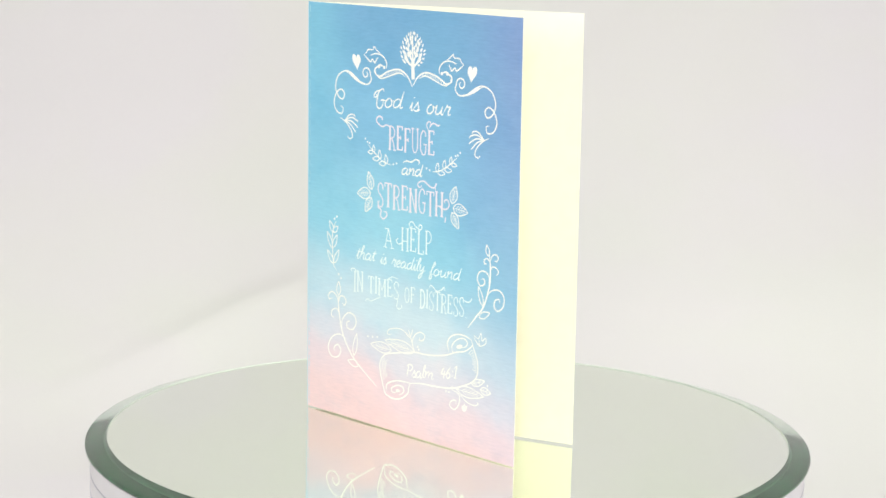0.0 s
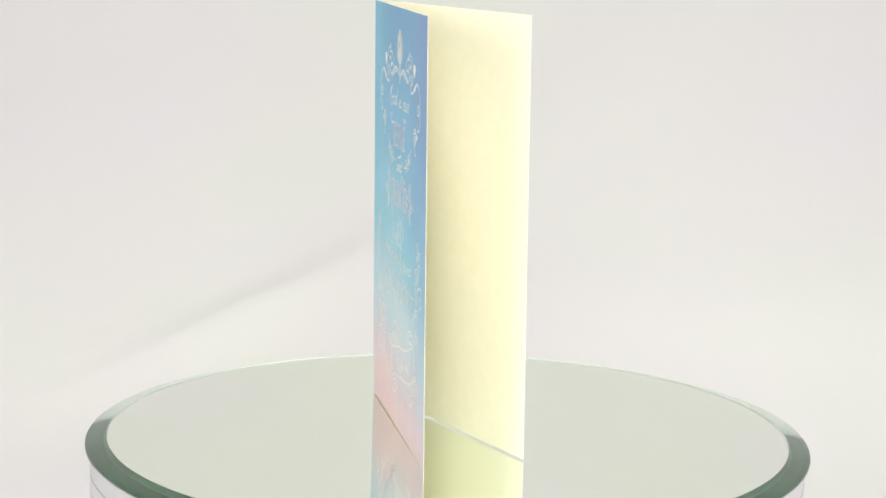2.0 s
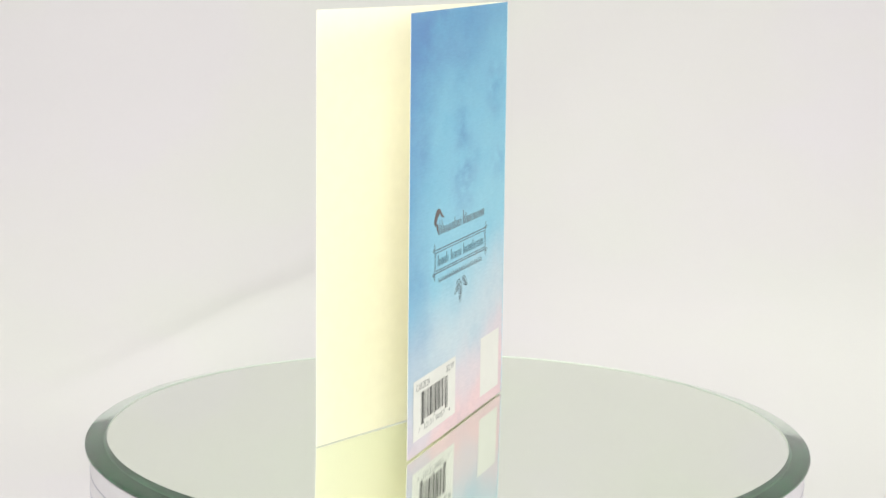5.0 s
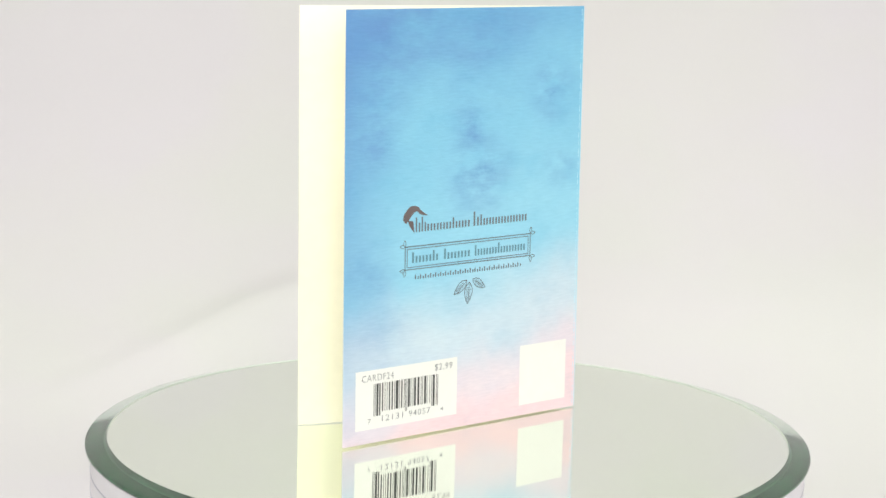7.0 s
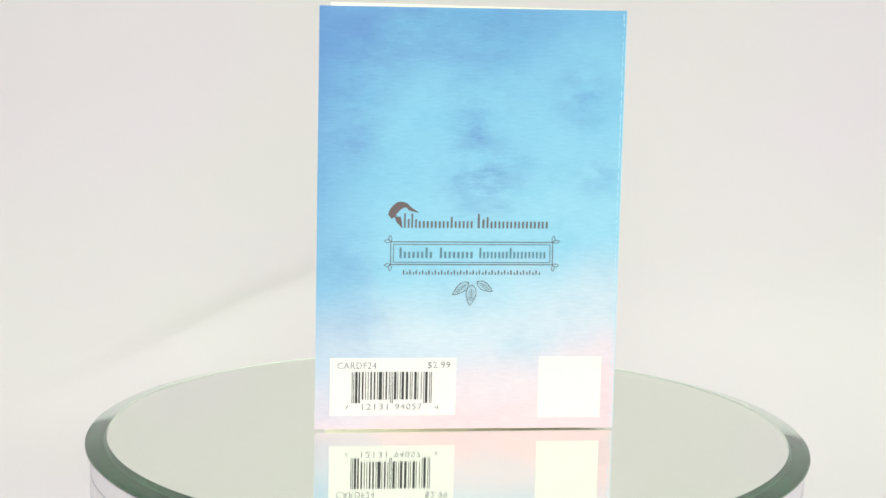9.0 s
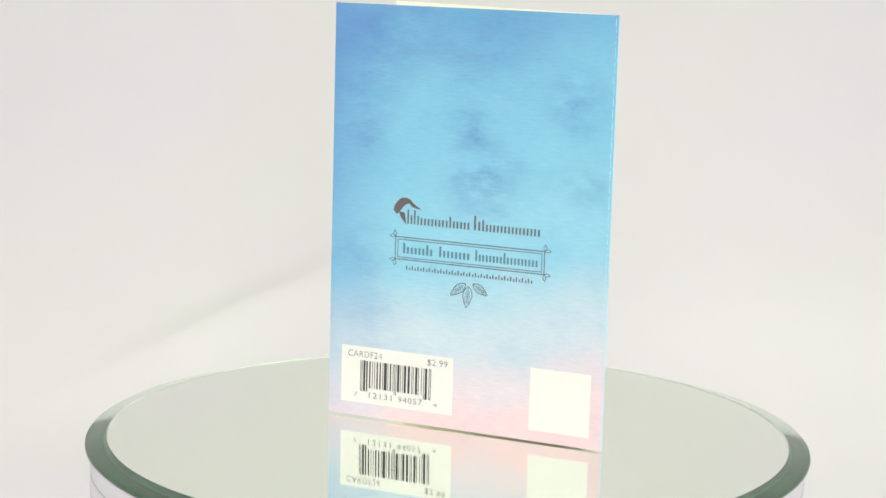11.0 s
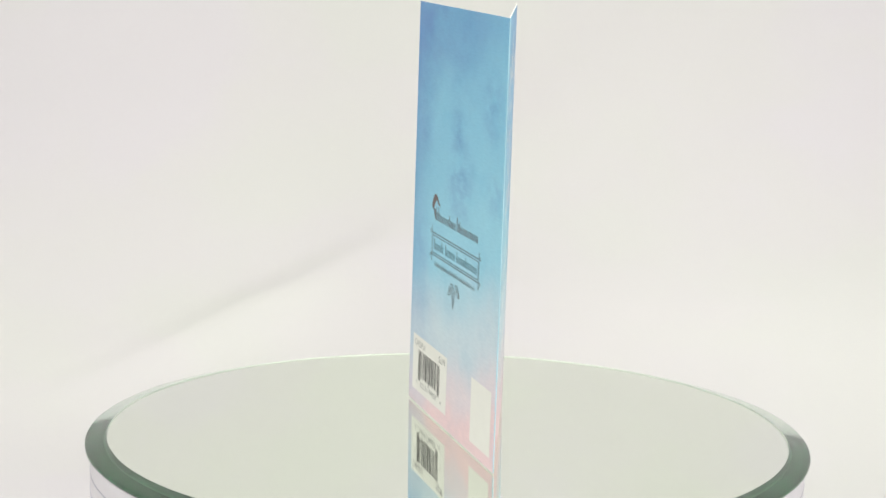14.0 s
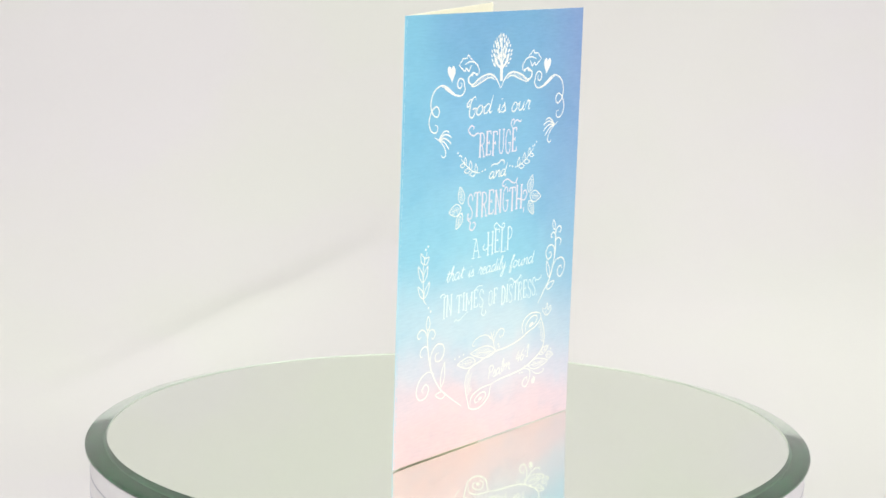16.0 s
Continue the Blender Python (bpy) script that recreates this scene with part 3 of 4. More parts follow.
def draw_scroll(bm):
    """A rolled banner: wavy long edges, a roll at each end and short hatching along the turned sides."""
    curve(bm, (47.9, 30.2), (50.9, 32.4), (56.8, 34.0), (69.0, 36.5), (74.1, 36.6), (82.1, 37.5), (88.8, 39.1), (93.2, 40.9), (98.6, 42.3), (102.4, 44.9), (103.1, 46.6), width=0.65)
    curve(bm, (47.9, 30.2), (47.1, 27.2), (48.0, 22.4), (49.7, 17.8), (51.1, 15.2), (55.9, 14.1), (60.6, 15.1), (64.7, 17.9), (65.4, 20.5), (66.3, 22.8), width=0.7)
    curve(bm, (66.3, 22.8), (73.2, 23.9), (82.4, 24.4), (91.3, 25.5), (99.0, 28.2), (104.3, 31.2), (106.2, 35.1), (105.8, 39.7), (103.8, 44.0), (102.3, 47.6), width=0.65)
    curve(bm, (102.3, 47.6), (98.5, 48.6), (94.1, 48.5), (90.3, 46.9), (88.4, 44.0), (89.3, 40.4), width=0.65)
    curve(bm, (91.5, 40.6), (91.1, 43.3), (93.6, 46.1), (97.4, 47.4), (99.9, 46.4), (99.1, 44.3), (95.9, 43.2), width=0.55)
    curve(bm, (51.3, 16.3), (51.7, 19.4), (54.6, 21.2), (59.3, 22.5), (66.3, 22.8), width=0.6)
    curve(bm, (59.4, 16.3), (62.3, 18.2), (61.7, 20.2), (58.2, 20.3), (54.7, 18.4), (55.3, 16.9), (57.6, 17.1), width=0.6)
    rnd = random.Random(8)
    for k in range(11):
        t = k / 10
        x, y, far = 47.4 + 1.4 * t, 29.4 - 8.4 * t, 2.6 + 1.8 * rnd.random()
        curve(bm, (x, y), (x + 0.5 * far, y + 0.35 * far), (x + far, y + 0.8 * far), width=0.3)
        x, y, far = 103.6 + 2.3 * math.sin(1.6 * t), 43.6 - 8.4 * t, 1.6 + 1.4 * rnd.random()
        curve(bm, (x, y), (x - 0.5 * far, y - 0.2 * far), (x - far, y - 0.7 * far * (1 - t)), width=0.3)
    blob(bm, 95.4, 43.6, 1.9, 0.9, 20)
    blob(bm, 58.6, 18.0, 1.4, 0.7, 10)


def draw_upper_spray(bm):
    bud(bm, 54.4, 34.7, 41.2, 35.3, 4.6, 0.45, 4)
    bud(bm, 69.0, 36.7, 50.2, 38.5, 5.0, 0.45, 6)
    curve(bm, (69.0, 36.7), (67.2, 39.8), (68.3, 43.2), (71.7, 45.5), (74.7, 44.7), (74.0, 42.6), (71.8, 42.0), (71.5, 43.3), width=0.5)
    curve(bm, (67.8, 38.7), (66.3, 42.0), (64.8, 45.4), width=0.5)
    curve(bm, (66.0, 42.1), (64.2, 43.0), (62.7, 44.3), width=0.5)
    curve(bm, (66.0, 42.6), (66.9, 44.2), (67.3, 45.9), width=0.5)
    curve(bm, (65.4, 43.1), (60.1, 44.8), (54.3, 44.1), (51.7, 42.3), (52.5, 41.2), (54.6, 41.8), width=0.4)
    for x, y in ((39.4, 38.1), (42.4, 38.5), (45.4, 38.9), (70.7, 39.2), (71.3, 38.1)):
        blob(bm, x, y, 0.45, 0.45)


def draw_lower_spray(bm):
    bud(bm, 94.1, 25.7, 109.9, 25.5, 4.4, 0.45, 5)
    bud(bm, 102.8, 29.4, 110.3, 32.1, 2.8, 0.45, 2)
    bud(bm, 107.9, 28.2, 113.9, 27.6, 3.0, 0.45, 2)
    curve(bm, (91.3, 25.0), (95.6, 23.6), (95.6, 19.7), (93.2, 17.0), (90.4, 17.8), (90.9, 19.9), (93.6, 20.9), (93.9, 19.2), width=0.55)
    curve(bm, (96.3, 23.8), (100.2, 21.4), (104.6, 20.9), (106.8, 21.9), (105.9, 22.5), width=0.45)
    for x, y in ((97.5, 19.4), (98.9, 20.4), (100.3, 19.8)):
        bud(bm, 98.7, 17.3, x, y, 1.0, 0.45)
    for x, y in ((88.0, 23.7), (89.7, 23.6), (111.9, 30.4), (91.5, 26.0)):
        blob(bm, x, y, 0.45, 0.45)
    curve(bm, (103.9, 49.8), (104.5, 48.0), (107.2, 46.0), (110.4, 47.5), (110.3, 49.8), (108.4, 48.3), (107.7, 51.3), (106.3, 48.9), (103.9, 49.8), width=0.45)
    curve(bm, (107.2, 46.1), (106.7, 47.2), (106.9, 48.4), width=0.4)


art("scroll_banner", WHITE_INK, front, draw_scroll)
art("leaf_spray", WHITE_INK, front, draw_upper_spray)
art("leaf_spray", WHITE_INK, front, draw_lower_spray)

# ---- cover lettering, drawn with a pen: each letter is a few strokes in a cell one unit wide and high
STEM = lambda x, y0=0.0, y1=1.0: ((x, y0), (x, (y0 + y1) / 2), (x, y1))
BAR = lambda x0, x1, y: ((x0, y), ((x0 + x1) / 2, y), (x1, y))
TICK = lambda x, y: ((x - 0.17, y), (x, y), (x + 0.17, y))
CAPITALS = {
    "R": (1.0, (STEM(0.2), ((0.05, 1), (0.5, 1.01), (0.84, 0.86), (0.8, 0.62), (0.5, 0.5), (0.2, 0.5)), ((0.45, 0.5), (0.68, 0.32), (0.84, 0.02)), TICK(0.2, 0), TICK(0.88, 0))),
    "E": (0.95, (STEM(0.2), BAR(0.03, 0.86, 1), BAR(0.2, 0.62, 0.52), BAR(0.03, 0.9, 0), STEM(0.86, 0.85, 1), STEM(0.62, 0.44, 0.6), STEM(0.9, 0, 0.17))),
    "F": (0.92, (STEM(0.2), BAR(0.03, 0.88, 1), BAR(0.2, 0.62, 0.52), STEM(0.88, 0.85, 1), STEM(0.62, 0.44, 0.6), TICK(0.2, 0))),
    "U": (1.0, (((0.15, 1), (0.15, 0.6), (0.17, 0.2), (0.33, 0.01), (0.5, -0.01), (0.68, 0.01), (0.83, 0.2), (0.85, 0.6), (0.85, 1)), TICK(0.15, 1), TICK(0.85, 1))),
    "G": (1.0, (((0.86, 0.78), (0.74, 0.97), (0.45, 1.0), (0.18, 0.8), (0.12, 0.5), (0.18, 0.18), (0.45, 0), (0.75, 0.03), (0.86, 0.2), (0.86, 0.42)), BAR(0.55, 1.02, 0.44))),
    "S": (0.9, (((0.86, 0.78), (0.74, 0.96), (0.4, 1.01), (0.12, 0.84), (0.2, 0.62), (0.55, 0.47), (0.86, 0.28), (0.78, 0.05), (0.45, -0.01), (0.18, 0.05), (0.1, 0.22)), STEM(0.87, 0.74, 0.9))),
    "T": (0.95, (STEM(0.5), BAR(0.02, 0.98, 1), STEM(0.02, 0.84, 1), STEM(0.98, 0.84, 1), TICK(0.5, 0))),
    "N": (1.05, (STEM(0.15), STEM(0.85), ((0.15, 1), (0.5, 0.5), (0.85, 0)), TICK(0.12, 1), TICK(0.85, 1), TICK(0.15, 0))),
    "H": (1.05, (STEM(0.15), STEM(0.85), BAR(0.15, 0.85, 0.42), TICK(0.15, 0), TICK(0.85, 0), TICK(0.15, 1), TICK(0.85, 1))),
    "A": (1.05, (((0.16, 0), (0.3, 0.5), (0.46, 1)), ((0.46, 1), (0.66, 0.5), (0.84, 0)), BAR(0.28, 0.7, 0.36), TICK(0.16, 0), TICK(0.86, 0), BAR(0.12, 0.5, 1))),
    "L": (0.9, (STEM(0.2), BAR(0.03, 0.9, 0), STEM(0.9, 0, 0.17), TICK(0.2, 1))),
    "P": (0.95, (STEM(0.2), ((0.05, 1), (0.5, 1.01), (0.86, 0.86), (0.82, 0.6), (0.5, 0.48), (0.2, 0.48)), TICK(0.2, 0))),
    "I": (0.5, (STEM(0.5), ((0.1, 0), (0.5, 0), (0.9, 0)), ((0.1, 1), (0.5, 1), (0.9, 1)))),
    "M": (1.25, (STEM(0.12), STEM(0.88), ((0.12, 1), (0.3, 0.66), (0.5, 0.3)), ((0.5, 0.3), (0.7, 0.66), (0.88, 1)), TICK(0.12, 0), TICK(0.88, 0), TICK(0.1, 1), TICK(0.9, 1))),
    "O": (1.0, (((0.5, 1), (0.2, 0.86), (0.12, 0.5), (0.2, 0.14), (0.5, 0), (0.8, 0.14), (0.88, 0.5), (0.8, 0.86), (0.5, 1)),)),
    "D": (1.0, (STEM(0.2), ((0.03, 1), (0.5, 0.99), (0.84, 0.78), (0.88, 0.5), (0.84, 0.22), (0.5, 0.01), (0.03, 0)))),
    ".": (0.4, (((0.35, 0), (0.5, 0.02), (0.65, 0)),)), ",": (0.4, (((0.5, 0.06), (0.55, -0.04), (0.35, -0.16)),))}
BOWL = ((0.72, 0.8), (0.45, 1.0), (0.1, 0.65), (0.12, 0.1), (0.38, 0.0))
ARCH = ((0.13, 0.3), (0.35, 0.85), (0.55, 1.0), (0.66, 0.8), (0.64, 0.2), (0.75, 0.0), (0.95, 0.2))
SCRIPT = {
    "o": (0.85, (((0.6, 0.9), (0.3, 1.0), (0.05, 0.6), (0.1, 0.12), (0.4, -0.02), (0.7, 0.35), (0.6, 0.88), (0.62, 0.75), (0.9, 0.8)),)),
    "u": (1.0, (((0, 0.6), (0.15, 1), (0.15, 0.3), (0.3, 0), (0.55, 0.1), (0.72, 0.5), (0.78, 1)), ((0.78, 1), (0.74, 0.3), (0.85, 0), (1.05, 0.15)))),
    "r": (0.75, (((0, 0.2), (0.2, 0.9), (0.25, 1.12), (0.35, 0.92), (0.6, 0.92), (0.52, 0.4), (0.6, 0), (0.8, 0.15)),)),
    "d": (1.0, (BOWL + ((0.65, 0.35), (0.78, 1), (0.86, 1.9)), ((0.86, 1.95), (0.8, 1.2), (0.76, 0.3), (0.85, 0), (1.08, 0.2)))),
    "a": (1.0, (BOWL + ((0.62, 0.3), (0.75, 0.95)), ((0.75, 0.95), (0.72, 0.3), (0.82, 0), (1.05, 0.2)))),
    "n": (0.9, (((0, 0.7), (0.12, 1), (0.14, 0.5), (0.12, 0)), ARCH)),
    "m": (1.45, (((0, 0.7), (0.12, 1), (0.14, 0.5), (0.12, 0)), ARCH[:4] + ((0.62, 0.0),), tuple((x + 0.52, y) for x, y in ARCH))),
    "i": (0.45, (((0, 0.2), (0.15, 0.6), (0.22, 1)), ((0.22, 1), (0.2, 0.3), (0.3, 0), (0.5, 0.2)), ((0.28, 1.5), (0.33, 1.55), (0.38, 1.5)))),
    "s": (0.65, (((0, 0.1), (0.2, 0.6), (0.38, 1.05), (0.42, 0.8), (0.6, 0.35), (0.45, 0.02), (0.2, 0), (0.1, 0.15)), ((0.45, 0.02), (0.6, 0.08), (0.75, 0.22)))),
    "t": (0.5, (((0, 0.2), (0.2, 0.8), (0.32, 1.6)), ((0.32, 1.6), (0.24, 0.5), (0.32, 0), (0.55, 0.2)), ((0.0, 1.1), (0.3, 1.1), (0.65, 1.18)))),
    "h": (0.85, (((0, 0.2), (0.3, 1.2), (0.42, 1.9), (0.3, 2.0), (0.18, 1.4), (0.12, 0)), ((0.12, 0.3), (0.35, 0.9), (0.55, 0.98), (0.62, 0.7), (0.6, 0.2), (0.7, 0), (0.9, 0.2)))),
    "e": (0.68, (((0, 0.3), (0.35, 0.5), (0.55, 0.8), (0.4, 1), (0.15, 0.8), (0.08, 0.35), (0.25, 0.02), (0.5, 0.05), (0.75, 0.3)),)),
    "l": (0.45, (((0, 0.2), (0.3, 1.1), (0.42, 1.85), (0.3, 2), (0.18, 1.5), (0.18, 0.4), (0.28, 0), (0.5, 0.2)),)),
    "y": (0.85, (((0, 0.6), (0.14, 1), (0.14, 0.4), (0.3, 0.1), (0.52, 0.3), (0.7, 1)), ((0.7, 1), (0.66, 0), (0.5, -0.9), (0.25, -1.05), (0.22, -0.7), (0.55, -0.1), (1.0, 0.3)))),
    "f": (0.6, (((0, 0.2), (0.35, 1.1), (0.55, 1.8), (0.45, 2.0), (0.3, 1.6), (0.22, 0.4), (0.15, -0.5), (0.3, -0.7), (0.42, -0.4), (0.35, 0), (0.7, 0.2)),)),
    "P": (1.0, (((0.2, 0), (0.25, 1), (0.32, 1.9)), ((0.0, 1.6), (0.3, 2), (0.8, 2), (0.95, 1.6), (0.7, 1.1), (0.3, 1.05)))),
    "G": (1.3, (((0.95, 1.75), (0.8, 2.1), (0.5, 1.85), (0.4, 1.2), (0.5, 0.2), (0.82, -0.15), (1.08, 0.15), (1.1, 0.8)), ((0.78, 0.75), (1.0, 0.85), (1.3, 0.8)),
                ((0.6, 1.95), (0.2, 1.75), (0.0, 1.3), (0.16, 1.05), (0.32, 1.25), (0.2, 1.42)))),
    "4": (0.85, (((0.45, 1.8), (0.25, 1.2), (0.05, 0.65)), ((0.05, 0.65), (0.4, 0.68), (0.85, 0.72)), ((0.62, 1.3), (0.6, 0.7), (0.55, 0)))),
    "6": (0.85, (((0.65, 1.8), (0.28, 1.2), (0.1, 0.5), (0.3, 0), (0.6, 0.15), (0.66, 0.6), (0.4, 0.85), (0.15, 0.55)),)),
    ":": (0.35, (((0.1, 0.25), (0.17, 0.3), (0.24, 0.25)), ((0.1, 0.95), (0.17, 1.0), (0.24, 0.95)))),
    "1": (0.55, (((0.05, 1.4), (0.35, 1.85), (0.33, 0.9), (0.3, 0)), ((0.1, 0), (0.3, 0), (0.5, 0))))}


def capitals(text, box, ink, width=0.66):
    """A word of narrow, tall, hand-drawn capitals with small slab serifs, in the box (left, bottom, right, top)."""
    total = sum(CAPITALS[c][0] for c in text)
    unit, high = (box[2] - box[0]) / total, box[3] - box[1]
    bm = bmesh.new()
    x = box[0]
    for k, c in enumerate(text):
        span, strokes = CAPITALS[c]
        low = box[1] + (0.3 if k % 2 else -0.2)
        for s in strokes:
            upright = abs(s[0][0] - s[-1][0]) < 0.01 and abs(s[0][1] - s[-1][1]) > 0.5
            pts = [(x + (0.06 + 0.88 * u) * span * unit, low + v * high) for u, v in s]
            ribbon(bm, smooth_line(pts, 5), width * (1.55 if upright else 0.85), taper=False)
        x += span * unit
    part("lettering", bm, ink, front)


def script(text, box, high, ink, lean=0.3, width=0.5):
    """A joined, leaning pen script; box is (left, right, base at the start, base at the end), high the height of the small letters."""
    total = sum(SCRIPT[c][0] for c in text)
    unit = (box[1] - box[0] - 0.3 * lean * high) / total
    bm = bmesh.new()
    x = box[0]
    for c in text:
        span, strokes = SCRIPT[c]
        base = box[2] + (box[3] - box[2]) * (x - box[0]) / (box[1] - box[0])
        for s in strokes:
            pts = [(x + u * unit + lean * v * high, base + v * high) for u, v in s]
            ribbon(bm, smooth_line(pts, 6), width, swell=0.25)
        x += span * unit
    part("lettering", bm, ink, front)


script("God", (40.6, 59.6, 136.6, 137.6), 3.7, WHITE_INK)
script("is", (63.6, 69.6, 136.9, 137.1), 3.5, WHITE_INK)
script("our", (73.8, 88.0, 136.7, 137.0), 3.6, WHITE_INK)
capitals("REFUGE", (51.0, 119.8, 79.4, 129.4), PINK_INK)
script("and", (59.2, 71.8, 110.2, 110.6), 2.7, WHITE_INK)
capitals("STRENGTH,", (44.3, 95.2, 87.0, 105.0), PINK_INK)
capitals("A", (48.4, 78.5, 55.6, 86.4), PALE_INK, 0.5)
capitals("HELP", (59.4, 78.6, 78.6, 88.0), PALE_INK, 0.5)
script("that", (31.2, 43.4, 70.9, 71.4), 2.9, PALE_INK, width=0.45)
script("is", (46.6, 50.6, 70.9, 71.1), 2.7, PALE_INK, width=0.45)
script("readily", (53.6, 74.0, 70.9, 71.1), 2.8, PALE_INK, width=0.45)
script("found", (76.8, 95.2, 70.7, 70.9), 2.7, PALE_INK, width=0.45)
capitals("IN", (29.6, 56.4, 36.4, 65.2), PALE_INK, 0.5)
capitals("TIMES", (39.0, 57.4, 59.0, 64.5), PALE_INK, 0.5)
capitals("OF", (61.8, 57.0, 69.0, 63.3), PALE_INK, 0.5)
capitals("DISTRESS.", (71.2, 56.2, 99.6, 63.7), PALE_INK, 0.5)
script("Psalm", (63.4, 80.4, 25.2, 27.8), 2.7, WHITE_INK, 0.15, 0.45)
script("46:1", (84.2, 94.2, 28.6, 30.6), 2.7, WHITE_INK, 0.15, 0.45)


def swash(ink, *pts, width=0.5):
    art("letter_swash", ink, front, lambda bm: curve(bm, *pts, width=width))


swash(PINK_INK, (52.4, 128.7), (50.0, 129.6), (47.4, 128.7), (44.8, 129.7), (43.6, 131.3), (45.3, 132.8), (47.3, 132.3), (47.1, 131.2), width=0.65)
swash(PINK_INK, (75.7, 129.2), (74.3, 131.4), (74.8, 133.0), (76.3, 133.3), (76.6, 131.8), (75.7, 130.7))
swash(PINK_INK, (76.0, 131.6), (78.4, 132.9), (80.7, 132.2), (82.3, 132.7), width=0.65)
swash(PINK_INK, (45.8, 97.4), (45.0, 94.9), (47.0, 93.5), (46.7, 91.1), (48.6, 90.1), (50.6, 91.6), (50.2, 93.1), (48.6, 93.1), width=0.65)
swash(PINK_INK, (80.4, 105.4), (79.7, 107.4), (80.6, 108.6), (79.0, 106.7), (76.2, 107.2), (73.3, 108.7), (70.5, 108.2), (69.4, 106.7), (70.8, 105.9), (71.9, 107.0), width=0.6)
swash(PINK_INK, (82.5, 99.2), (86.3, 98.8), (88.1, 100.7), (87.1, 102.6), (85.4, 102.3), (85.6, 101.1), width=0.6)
swash(WHITE_INK, (60.3, 115.0), (62.4, 115.9), (65.3, 115.8), (68.1, 117.1), (70.1, 116.5), (69.8, 115.1), width=0.6)
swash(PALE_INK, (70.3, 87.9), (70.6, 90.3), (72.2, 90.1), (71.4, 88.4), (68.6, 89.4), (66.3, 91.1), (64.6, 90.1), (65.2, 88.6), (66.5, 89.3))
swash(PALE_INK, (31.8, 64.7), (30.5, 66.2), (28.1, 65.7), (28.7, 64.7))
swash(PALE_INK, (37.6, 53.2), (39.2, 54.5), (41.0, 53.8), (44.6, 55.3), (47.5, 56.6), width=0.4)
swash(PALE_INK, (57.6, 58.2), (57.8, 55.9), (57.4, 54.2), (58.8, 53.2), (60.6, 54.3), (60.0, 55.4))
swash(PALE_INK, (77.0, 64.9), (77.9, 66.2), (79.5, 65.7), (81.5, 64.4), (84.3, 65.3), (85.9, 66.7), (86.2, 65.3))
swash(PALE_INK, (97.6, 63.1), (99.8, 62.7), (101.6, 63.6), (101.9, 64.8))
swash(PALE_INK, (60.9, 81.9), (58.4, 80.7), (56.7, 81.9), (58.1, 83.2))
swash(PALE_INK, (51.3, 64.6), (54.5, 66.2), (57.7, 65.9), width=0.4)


# ---- back of the card
def word_bars(ink, x0, x1, y0, y1, count, heavy, tall=()):
    """Stands for a printed word: a row of short upright bars."""
    step = (x1 - x0) / count
    for k in range(count):
        a, low = x0 + k * step, y0 + 0.62 * (y1 - y0)
        for left, top in ((a + 0.10 * step, y1 if k in tall else low), (a + (0.86 - heavy) * step, low)):
            art("word_bar", ink, back, lambda bm: quad(bm, left, y0, left + heavy * step, top))


def draw_emblem(bm):
    arcs = (([(-97.6, 91.8), (-96.9, 94.0), (-94.9, 96.3), (-93.0, 97.3), (-89.8, 96.8), (-88.0, 95.1), (-84.6, 92.9)],
             [(-96.0, 90.0), (-94.5, 91.3), (-93.4, 92.8), (-92.0, 94.2), (-90.2, 94.9), (-88.4, 93.5), (-84.6, 92.7)]),
            ([(-94.9, 91.2), (-94.2, 89.2), (-93.0, 87.6), (-91.7, 86.2)], [(-92.3, 91.0), (-91.9, 89.4), (-91.7, 87.8), (-91.4, 86.2)]))
    for outer, inner in arcs:
        a, b = smooth_line(outer, 5), smooth_line(inner, 5)
        va = [bm.verts.new((q.x * 0.001, q.y * 0.001, LIFT)) for q in a]
        vb = [bm.verts.new((q.x * 0.001, q.y * 0.001, LIFT)) for q in b]
        for i in range(len(va) - 1):
            bm.faces.new((va[i], vb[i], vb[i + 1], va[i + 1]))


def draw_frame(bm):
    for x0, y0, x1, y1, w in ((-96.4, 70.6, -27.4, 80.6, 0.4), (-95.2, 71.6, -28.6, 79.5, 0.32)):
        quad(bm, x0, y0, x1, y0 + w)
        quad(bm, x0, y1 - w, x1, y1)
        quad(bm, x0, y0 + w, x0 + w, y1 - w)
        quad(bm, x1 - w, y0 + w, x1, y1 - w)
    for x, y, a in ((-96.4, 80.6, 135), (-27.4, 80.6, 45), (-96.4, 70.6, 225), (-27.4, 70.6, 315)):
        leaf(bm, x, y, a + 42, 2.6, 1.3, 0.3)
        leaf(bm, x, y, a - 42, 2.6, 1.3, 0.3)


def draw_leaves(bm):
    bud(bm, -62.9, 63.3, -69.8, 57.8, 3.6, 0.32, 5)
    bud(bm, -61.5, 62.3, -62.4, 53.2, 4.2, 0.32, 5)
    bud(bm, -59.5, 63.5, -52.8, 59.3, 3.4, 0.32, 5)


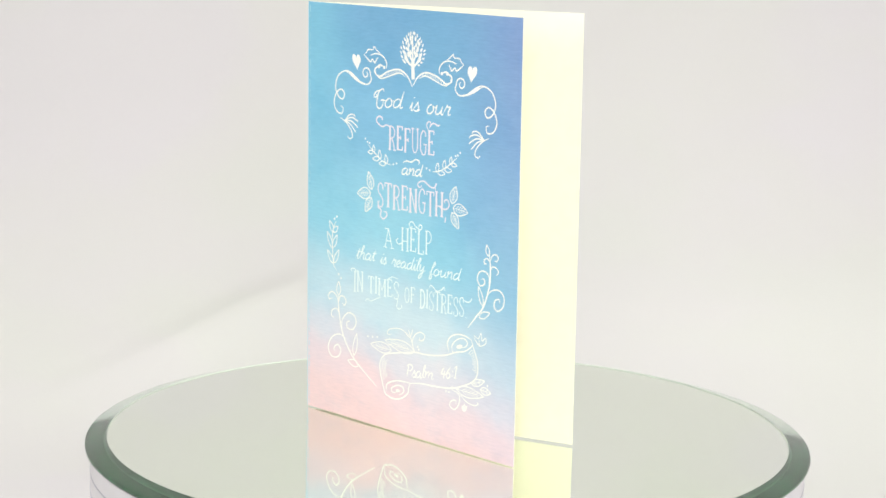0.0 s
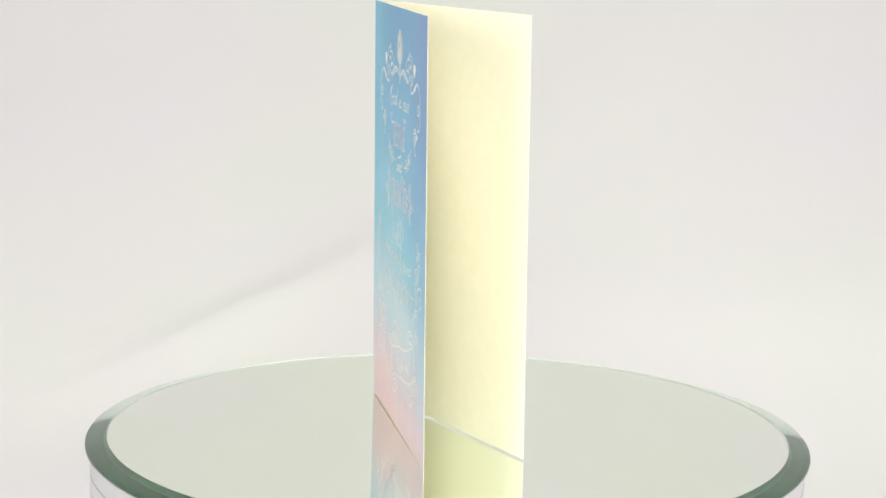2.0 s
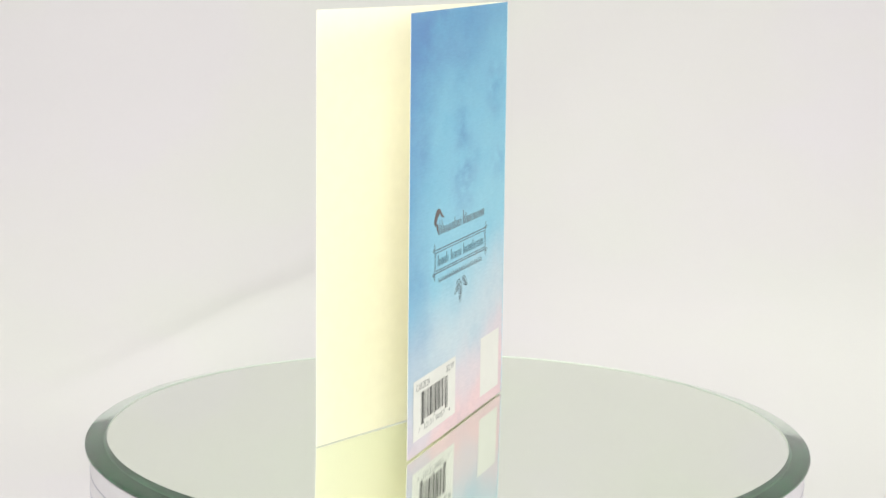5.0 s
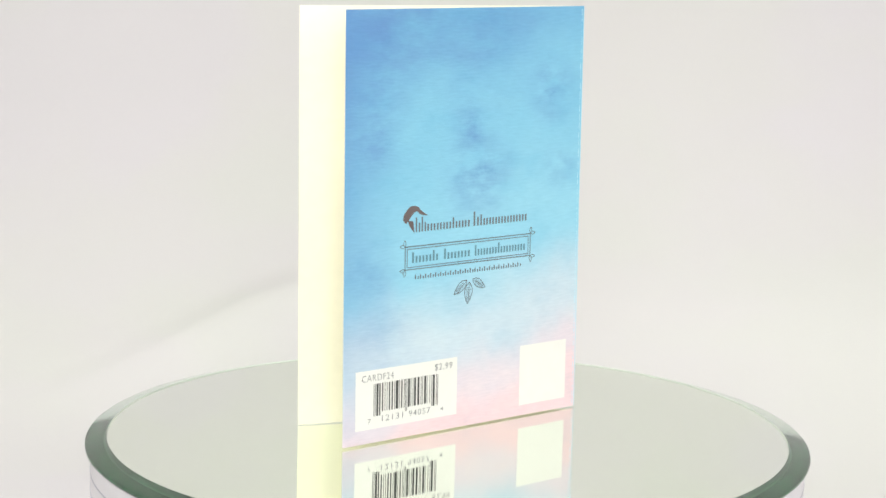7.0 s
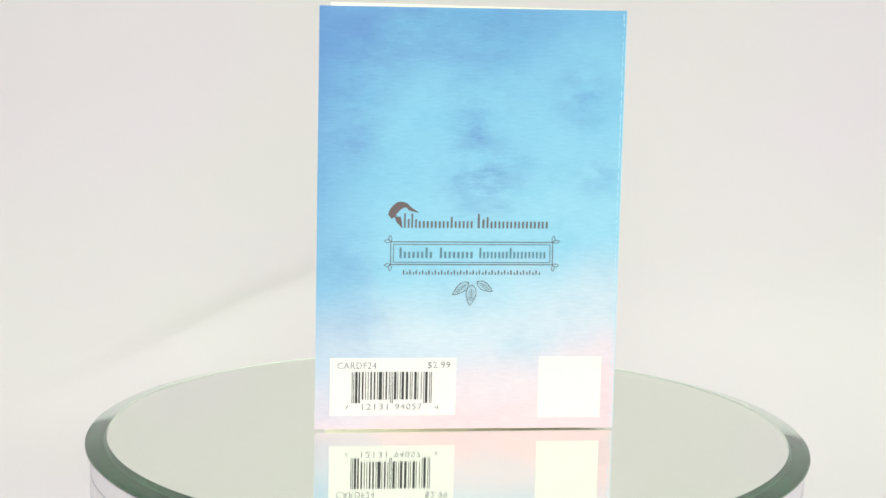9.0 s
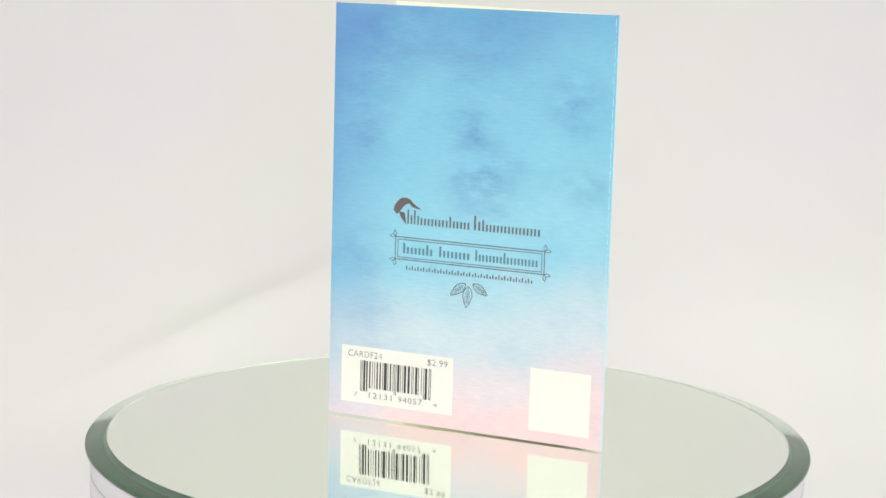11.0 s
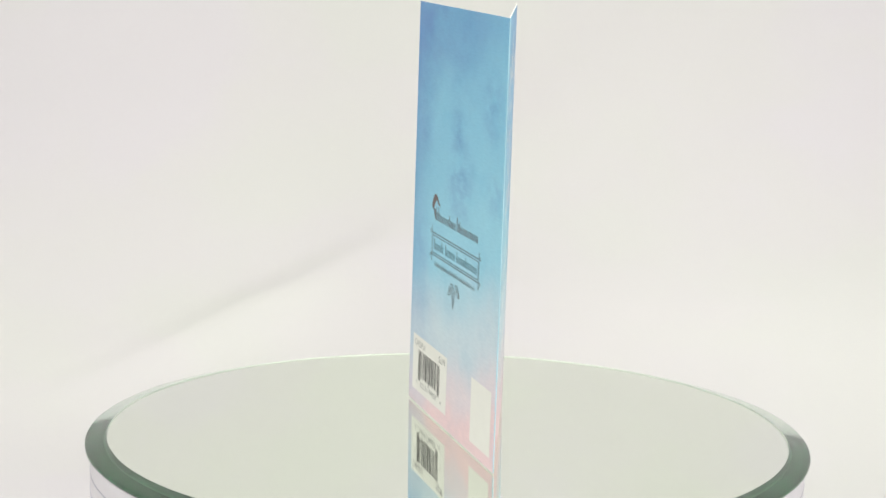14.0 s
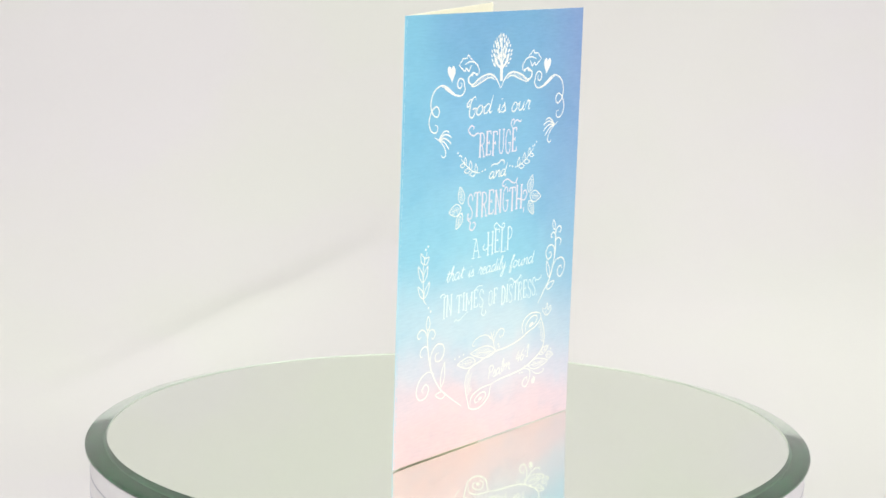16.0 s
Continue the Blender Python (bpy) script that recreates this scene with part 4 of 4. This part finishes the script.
art("emblem", BROWN_INK, back, draw_emblem, "brown crescent emblem")
art("ornate_frame", GREY_INK, back, draw_frame)
for ink, x0, x1, y0, y1, count, heavy, tall in (
        (GREY_INK, -91.2, -85.0, 86.3, 92.4, 2, 0.24, (0, 1)), (GREY_INK, -85.0, -61.5, 86.3, 91.0, 7, 0.25, (4,)),
        (GREY_INK, -60.2, -56.4, 86.3, 92.4, 1, 0.24, (0,)), (GREY_INK, -56.4, -29.6, 86.3, 91.0, 8, 0.25, (0,)),
        (TEAL_INK, -92.9, -78.3, 73.5, 78.0, 4, 0.26, (0, 3)), (TEAL_INK, -75.9, -61.1, 73.5, 78.0, 4, 0.26, (0,)), (TEAL_INK, -59.1, -30.2, 73.5, 78.0, 9, 0.26, (0, 4)),
        (GREY_INK, -91.2, -32.3, 66.5, 68.4, 22, 0.22, range(22))):
    word_bars(ink, x0, x1, y0, y1, count, heavy, tall)
art("leaf_trio", GREY_INK, back, draw_leaves)

price_label = art("price_label", LABEL, back, lambda bm: quad(bm, -121.0, 5.9, -67.4, 30.8), "white printed price and barcode box")
art("code_label", LABEL, back, lambda bm: quad(bm, -32.1, 4.6, -5.0, 31.2), "blank white printed square")
DIGITS = ("0001101", "0011001", "0010011", "0111101", "0100011", "0110001", "0101111", "0111011", "0110111", "0001011")


def build_barcode():
    left, right = "712131", "940574"
    bits = "101" + "".join(DIGITS[int(c)] for c in left) + "01010" + "".join("".join("10"[int(b)] for b in DIGITS[int(c)]) for c in right) + "101"
    step = 34.0 / len(bits)
    k = 0
    while k < len(bits):
        if bits[k] == "1":
            j = k
            while j < len(bits) and bits[j] == "1":
                j += 1
            low = 11.2 if k < 10 or k > 84 or 45 <= k < 50 else 12.8
            art("barcode_bar", BLACK_INK, back, lambda bm: quad(bm, -111.7 + k * step, low, -111.7 + j * step - 0.03, 24.8, 0.00009))
            k = j
        else:
            k += 1


build_barcode()
for text, box in (("CARDF24", (-117.8, 26.1, -101.4, 28.9)), ("$2.99", (-79.6, 26.0, -70.1, 29.1)), ("7", (-114.6, 8.5, -113.0, 10.3)),
                  ("12131", (-107.3, 8.5, -96.3, 11.0)), ("94057", (-93.2, 8.5, -81.8, 11.0)), ("4", (-76.4, 8.5, -74.6, 10.3))):
    lettering("label_lettering", text, box, GREY_INK, back, thin=-0.009, space=1.1, lift=0.00002)


# ---------------------------------------------------------------- what moves
def turn(t):
    s = (t - 8) / 8
    return 103.55 - 129.26 * s + 0.643 * s ** 2 - 0.228 * s ** 3 - 0.3 * max(0.0, s) ** 8


def motions():
    times = [0.5 * k for k in range(33)]
    walk(card, [(t, pose(0, 0, 0.0003, 0, 0, turn(t)) @ pose(0, 0, 0, 0, 0.64, 0)) for t in times])
    walk(mirror, [(t, pose(0, 0, 0, 0, 0, turn(t))) for t in times])
    walk(turntable, [(t, pose(0, 0, 0, 0, 0, turn(t))) for t in times])


motions()
